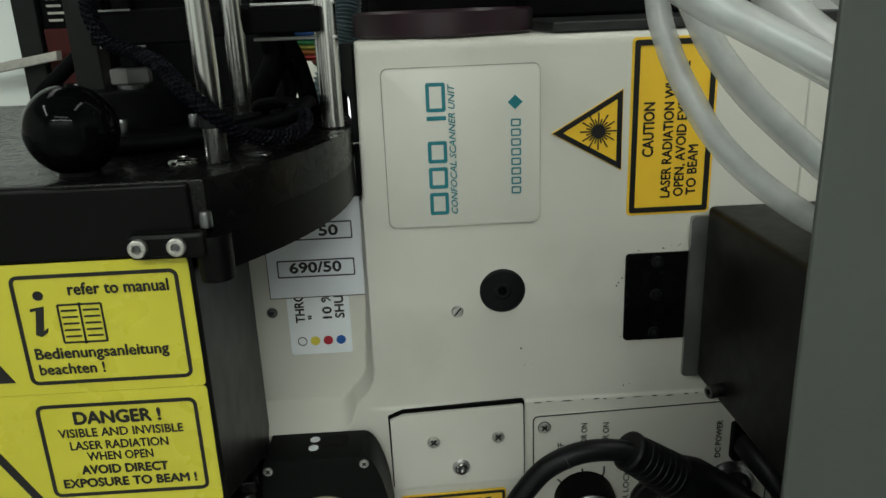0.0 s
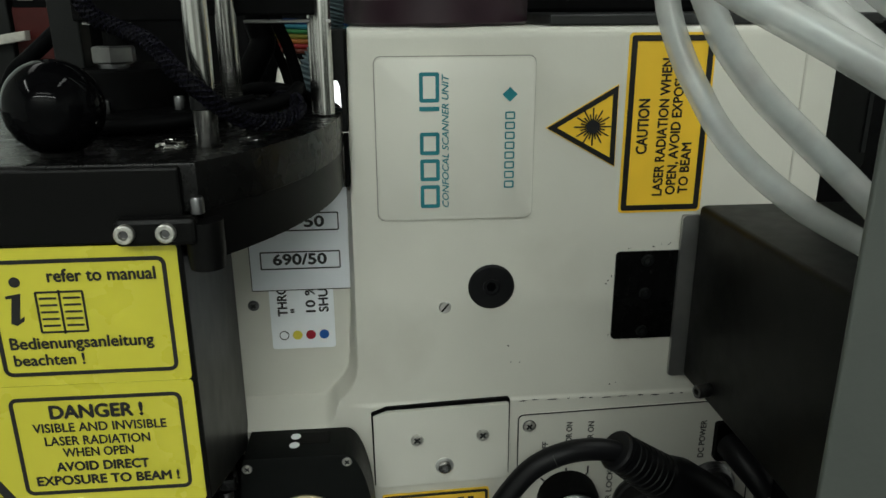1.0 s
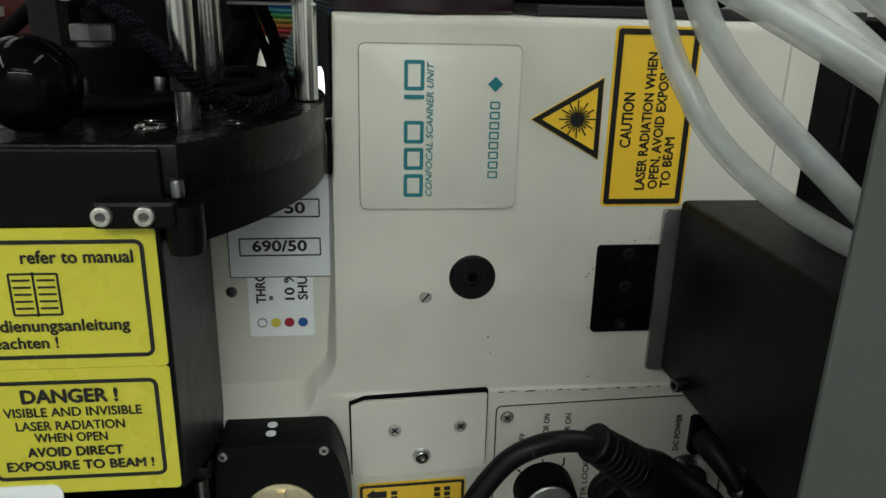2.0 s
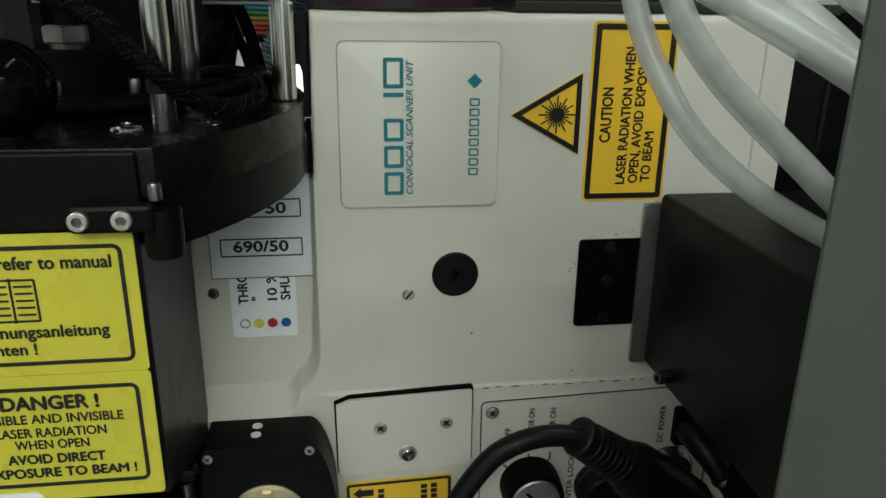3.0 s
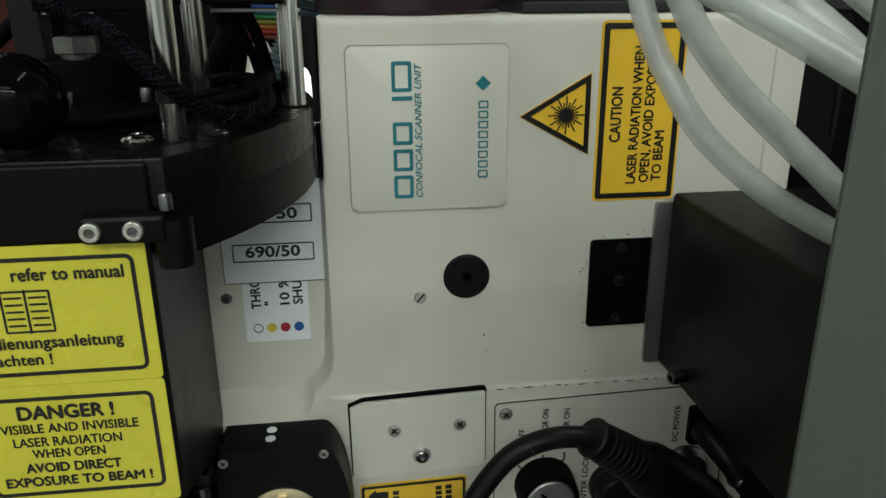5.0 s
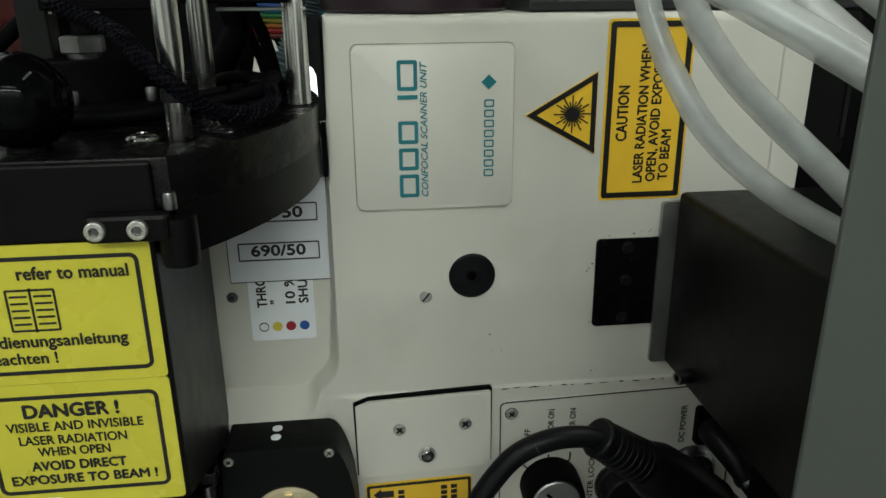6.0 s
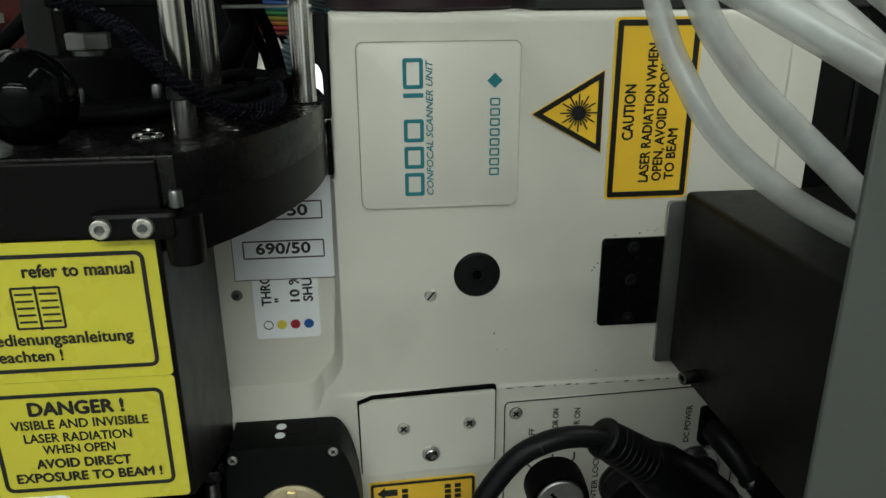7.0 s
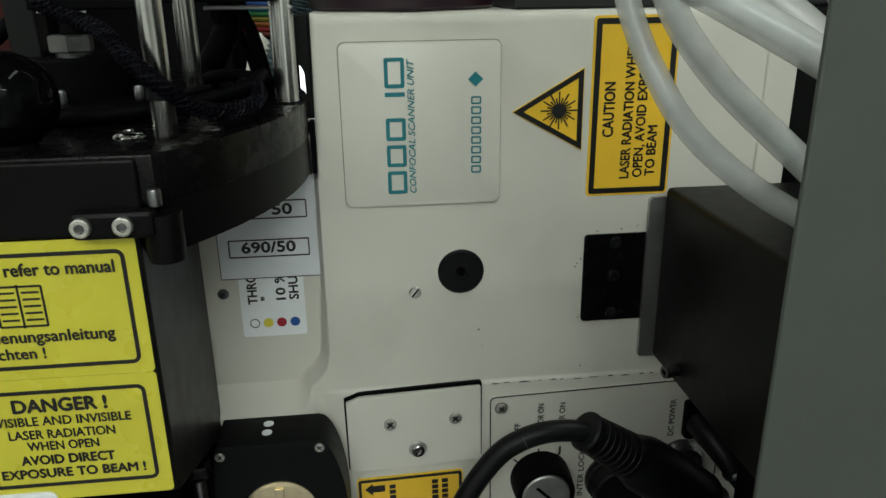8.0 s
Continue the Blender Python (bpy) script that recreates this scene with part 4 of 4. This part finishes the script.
# ---------------------------------------------------------------- signal lead and power lead
def signal_lead():
    c = thing("signal_lead", (0.10, 0.235, TABLE), "thick black rubber lead with a ribbed plug sleeve", "cable")
    pts = [(0.030, 0.2250, TABLE + 0.005), (0.030, 0.2260, 0.930), (0.0350, 0.2290, 0.9560), (0.0420, 0.2320, 0.9710), (0.0505, 0.2340, 0.9840), (0.0595, 0.2350, 0.9932), (0.0720, 0.2350, 0.9985), (0.0850, 0.2350, 0.9985), (0.0950, 0.2350, 0.9950)]
    part("sheath", tube(pts, 0.0040, 20), RUBBER, c, smooth=True)
    a, b = Vector((0.0885, 0.2350, 0.9985)), Vector((0.1420, 0.2450, 0.9560))
    d = (b - a).normalized()
    ln = (b - a).length
    part("sleeve_lip", turned([(0.0068, 0), (0.0076, 0.0008), (0.0076, 0.0022), (0.0068, 0.003), (0.0044, 0.003), (0.0044, 0.0)], a, d, 28), RUBBER, c, smooth=True)
    prof = []
    for k in range(8):
        h = 0.003 + k * 0.0028
        prof += [(0.00735 + 0.0002 * k, h), (0.00742 + 0.0002 * k, h + 0.0012), (0.00728 + 0.0002 * k, h + 0.0019), (0.00728 + 0.0002 * k, h + 0.0025)]
    prof += [(0.0095, 0.027), (0.0112, 0.033), (0.0116, 0.050), (0.0105, ln), (0, ln)]
    part("plug_sleeve", turned(prof, a, d, 32), RUBBER, c, "ribbed black plug sleeve", smooth=True)
    part("coupling_ring", turned([(0.0085, 0), (0.0085, 0.008), (0.007, 0.009), (0, 0.009)], b, d, 28), SCREW, c, "metal coupling ring", smooth=True)
    part("clear_band", turned([(0.00408, 0), (0.00408, 0.0003), (0, 0.0003)], (0.0660, 0.2350, 0.9964), (0.8, 0, 0.34), 20), GREY, c)


signal_lead()


def power_lead():
    c = thing("power_lead", (0.165, 0.25, TABLE), "black power lead with a bent rubber boot", "cable")
    part("boot", tube([(0.1495, LOW - 0.0042, 0.9765), (0.1500, 0.2580, 0.9755), (0.1540, 0.2480, 0.9700), (0.1620, 0.2420, 0.9580), (0.1680, 0.2400, 0.9460)], lambda s: 0.0062 - 0.002 * s, 18), RUBBER, c, smooth=True)
    part("sheath", tube([(0.1680, 0.2400, 0.9460), (0.1740, 0.2380, 0.9300), (0.1780, 0.2350, TABLE + 0.004)], 0.0030, 14), RUBBER, c, smooth=True)
    part("collar", turned([(0.0060, 0), (0.0064, 0.0006), (0.0064, 0.0020), (0.0060, 0.0026), (0, 0.0026)], (0.1560, 0.2465, 0.9680), (0.55, -0.3, -0.75), 22), DARK_STEEL, c, "bright metal collar", smooth=True)


power_lead()


# ---------------------------------------------------------------- tubing
def hoses():
    runs = [
        ([(0.100, 0.4195, 1.330), (0.084, 0.330, 1.320), (0.079, 0.250, 1.245), (0.0797, 0.2110, 1.1850), (0.0806, 0.2020, 1.1565), (0.0813, 0.2000, 1.1495), (0.0829, 0.1975, 1.1428), (0.0850, 0.1945, 1.1361), (0.0877, 0.1910, 1.1296), (0.0908, 0.1875, 1.1230), (0.0953, 0.1840, 1.1166), (0.1014, 0.1800, 1.1102), (0.1094, 0.1760, 1.1038), (0.1187, 0.1720, 1.0982), (0.1245, 0.1698, 1.0952), (0.145, 0.165, 1.0870), (0.180, 0.163, 1.075), (0.230, 0.163, 1.06)], 0.0032),
        ([(0.130, 0.4195, 1.330), (0.104, 0.330, 1.320), (0.083, 0.250, 1.245), (0.0800, 0.2000, 1.1850), (0.0835, 0.1880, 1.1570), (0.0862, 0.1860, 1.1496), (0.0890, 0.1840, 1.1433), (0.0932, 0.1820, 1.1370), (0.0983, 0.1800, 1.1306), (0.1046, 0.1780, 1.1242), (0.1116, 0.1760, 1.1176), (0.1184, 0.1740, 1.1113), (0.1240, 0.1728, 1.1060), (0.140, 0.171, 1.0920), (0.175, 0.170, 1.066), (0.225, 0.172, 1.04)], 0.0035),
        ([(0.160, 0.4195, 1.330), (0.090, 0.300, 1.300), (0.0570, 0.200, 1.230), (0.0552, 0.158, 1.180), (0.0623, 0.1430, 1.1590), (0.0690, 0.1385, 1.1532), (0.0744, 0.1352, 1.1498), (0.0818, 0.1310, 1.1452), (0.0893, 0.1270, 1.1404), (0.0965, 0.1235, 1.1355), (0.117, 0.120, 1.122), (0.150, 0.118, 1.100), (0.24, 0.13, 1.06)], 0.0032),
        ([(0.190, 0.4195, 1.330), (0.130, 0.300, 1.300), (0.0840, 0.200, 1.230), (0.0785, 0.1620, 1.1780), (0.0835, 0.1475, 1.1560), (0.0884, 0.1425, 1.1490), (0.0924, 0.1395, 1.1450), (0.0967, 0.1365, 1.1406), (0.113, 0.1300, 1.124), (0.150, 0.1270, 1.093), (0.24, 0.14, 1.05)], 0.0036),
        ([(0.205, 0.4195, 1.330), (0.145, 0.300, 1.300), (0.0960, 0.200, 1.230), (0.0900, 0.1620, 1.1800), (0.0938, 0.1475, 1.1600), (0.0980, 0.1425, 1.1540), (0.1020, 0.1395, 1.1500), (0.1065, 0.1365, 1.1456), (0.123, 0.1300, 1.128), (0.156, 0.1270, 1.098), (0.24, 0.15, 1.06)], 0.0035),
    ]
    for pts, r in runs:
        h = thing("hose", pts[-1], "milky translucent plastic hose hanging in a bend", "hose", "translucent hoses")
        path = smooth_path(pts, 12)
        bm = sweep(bmesh.new(), path, r, 24, False)
        w = part("wall", bm, HOSE, h, smooth=True)
        part("bore", sweep(bmesh.new(), path, r * 0.62, 20, False), BORE, w, "hollow bore with the bluish refraction put into its colour", smooth=True)
        part("fitting", turned([(r * 0.62, -0.004), (r * 0.62, 0.010), (r * 1.25, 0.011), (r * 1.25, 0.018), (r * 0.62, 0.019)], pts[0], Vector(pts[0]) - path[2], 20), SCREW, h, "metal hose fitting", smooth=True)


hoses()


def side_panel():
    p = thing("side_panel", (0.16, 0.095, TABLE), "plain grey painted metal panel of a cabinet", "panel")
    part("sheet", one_box(0.0661, 0.270, 0.0909, 0.0918, TABLE, 1.160, 0.0003), GREY, p)
    part("return_edge", one_box(0.262, 0.270, 0.0920, 0.190, TABLE, 1.160, 0.0008), GREY, p)


side_panel()


# ---------------------------------------------------------------- things behind
def rear_rack():
    r = thing("rear_rack", (0.25, 0.46, TABLE), "dark equipment rack behind the scanner housing", "rack")
    part("cabinet", one_box(0.1950, 0.420, 0.330, 0.520, TABLE, 1.145, 0.002), BLACK_MATT, r)
    part("door_panel", slab(bmesh.new(), rrect(0.2000, 0.2290, 1.0790, 1.1420, 0.003), 0.3270, 0.3300, 0.0008), BOX_PAINT, r)
    part("edge_strip", one_box(0.2262, 0.2285, 0.3262, 0.3272, 1.0870, 1.1300, 0.0004), HOUSING, r, "bright metal edge strip")
    cap_screw(r, (0.2043, 0.300, 1.0600), (0, 0, 1), 0.0040, 0.0050)
    part("foot_block", one_box(0.1960, 0.2300, 0.285, 0.3298, TABLE, 1.0599, 0.001), BLACK_MATT, r)
    m = thing("hose_manifold", (0.145, 0.44, TOP + 0.0042), "black manifold block that the hoses plug into", "manifold")
    part("block", one_box(0.080, 0.210, 0.420, 0.465, TOP + 0.0042, 1.350, 0.002), BLACK_MATT, m)


rear_rack()


def back_clutter():
    w = thing("pale_cabinet", (-0.42, 0.62, TABLE), "pale greenish-white cabinet behind the microscope", "cabinet")
    part("body", one_box(-0.60, -0.2370, 0.535, 0.72, TABLE, 1.42, 0.003), CASE, w)
    part("door", one_box(-0.59, -0.2400, 0.529, 0.5348, TABLE + 0.02, 1.40, 0.002), CASE, w)
    part("shelf_strip", slab(bmesh.new(), [(-0.300, 1.1190), (-0.2090, 1.1337), (-0.2088, 1.1394), (-0.300, 1.1252)], 0.5050, 0.5120, 0.0006), DIRT, w, "pale plastic strip")
    p = thing("grey_post", (-0.232, 0.53, TABLE), "dark grey square post beside the cabinet", "post")
    part("post", one_box(-0.2365, -0.2215, 0.515, 0.533, TABLE, 1.40, 0.001), HOUSING, p)
    b = thing("black_carton", (-0.205, 0.55, TABLE), "black carton with small white print", "box")
    part("body", one_box(-0.2205, -0.1935, 0.52, 0.60, TABLE, 1.25, 0.001), BLACK_MATT, b)
    for k in range(4):
        part("print_bar", one_box(-0.216, -0.216 + 0.009 + 0.002 * (k % 2), 0.5190, 0.5198, 1.1575 + 0.0045 * k, 1.1590 + 0.0045 * k), DIRT, b)
    part("red_band", one_box(-0.2202, -0.1938, 0.5185, 0.5195, 1.1180, 1.1530), RED, b, "dull red band")
    part("white_band", one_box(-0.2202, -0.1938, 0.5185, 0.5195, 1.1140, 1.1172), PAPER, b)
    k = thing("dark_cabinet", (-0.05, 0.70, TABLE), "dark equipment cabinet behind the rods", "cabinet")
    part("body", one_box(-0.2360, 0.30, 0.61, 0.80, TABLE, 1.45, 0.003), BLACK_MATT, k)
    # flat ribbon cable of many colours
    rc = thing("ribbon_cable", (-0.06, 0.535, TABLE), "flat rainbow ribbon cable", "cable")
    cols = [(0.03, 0.10, 0.35), (0.03, 0.22, 0.30), (0.04, 0.25, 0.08), (0.30, 0.28, 0.04), (0.45, 0.16, 0.03), (0.42, 0.03, 0.03), (0.20, 0.05, 0.03)]
    for i, col in enumerate(cols):
        m = material("ribbon_wire", tuple(0.5 * v for v in col), 0.5, spec=0.25)
        z = 1.143 - 0.0032 * i
        part("wire", tube([(-0.085, 0.545, z), (-0.068, 0.537, z + 0.001), (-0.04, 0.535, z), (0.0, 0.545, z - 0.002)], 0.0016, 8, 6), m, rc, smooth=True)
    part("plug_body", one_box(-0.110, -0.0680, 0.515, 0.534, TABLE, 1.165, 0.001), BLACK_MATT, rc)
    part("plug_body", one_box(-0.001, 0.010, 0.535, 0.555, TABLE, 1.150, 0.001), BLACK_MATT, rc)
    wc = thing("plastic_bag", (-0.05, 0.51, TABLE), "crumpled pale plastic bag behind the rods", "bag")
    bm = bmesh.new()
    bmesh.ops.create_icosphere(bm, subdivisions=4, radius=1.0)
    rnd = random.Random(8)
    folds = [(Vector((rnd.uniform(-1, 1), rnd.uniform(-1, 1), rnd.uniform(-1, 1))).normalized(), rnd.uniform(4, 11), rnd.uniform(0, 6)) for _ in range(9)]
    for v in bm.verts:
        k = 1 + 0.035 * sum(abs(math.sin(f * v.co.dot(d) + q)) - 0.6 for d, f, q in folds)
        v.co = Vector((-0.050 + 0.017 * v.co.x * k, 0.512 + 0.012 * v.co.y * k, max(TABLE, 1.010 + 0.112 * v.co.z * k)))
    part("film", bm, PLATE_WHITE, wc, smooth=True)
    lp = thing("lit_screen", (-0.018, 0.49, TABLE), "narrow glowing white screen behind the rods", "screen")
    part("screen", one_box(-0.0240, -0.0125, 0.4900, 0.4905, 1.030, 1.108), LIT, lp)
    part("screen_back", one_box(-0.0250, -0.0115, 0.4908, 0.4990, TABLE, 1.110, 0.001), BLACK_MATT, lp)
    # corrugated conduit
    cc = thing("corrugated_conduit", (-0.006, 0.33, TABLE), "blue-grey corrugated plastic conduit", "conduit")
    path = smooth_path([(-0.0400, 0.343, TABLE), (-0.0390, 0.343, 1.0), (-0.0350, 0.3433, 1.0800), (-0.0279, 0.3468, 1.1093), (-0.0210, 0.3504, 1.1270), (-0.0138, 0.3500, 1.1390), (-0.0109, 0.3500, 1.1500), (-0.0091, 0.3531, 1.1630), (-0.0076, 0.3576, 1.1800), (-0.006, 0.37, 1.25)], 40)
    part("shell", sweep(bmesh.new(), path, lambda s: 0.0055 + 0.0008 * math.sin(s * 2 * math.pi * 75), 16), TUBE_BLUE, cc, smooth=True)


back_clutter()
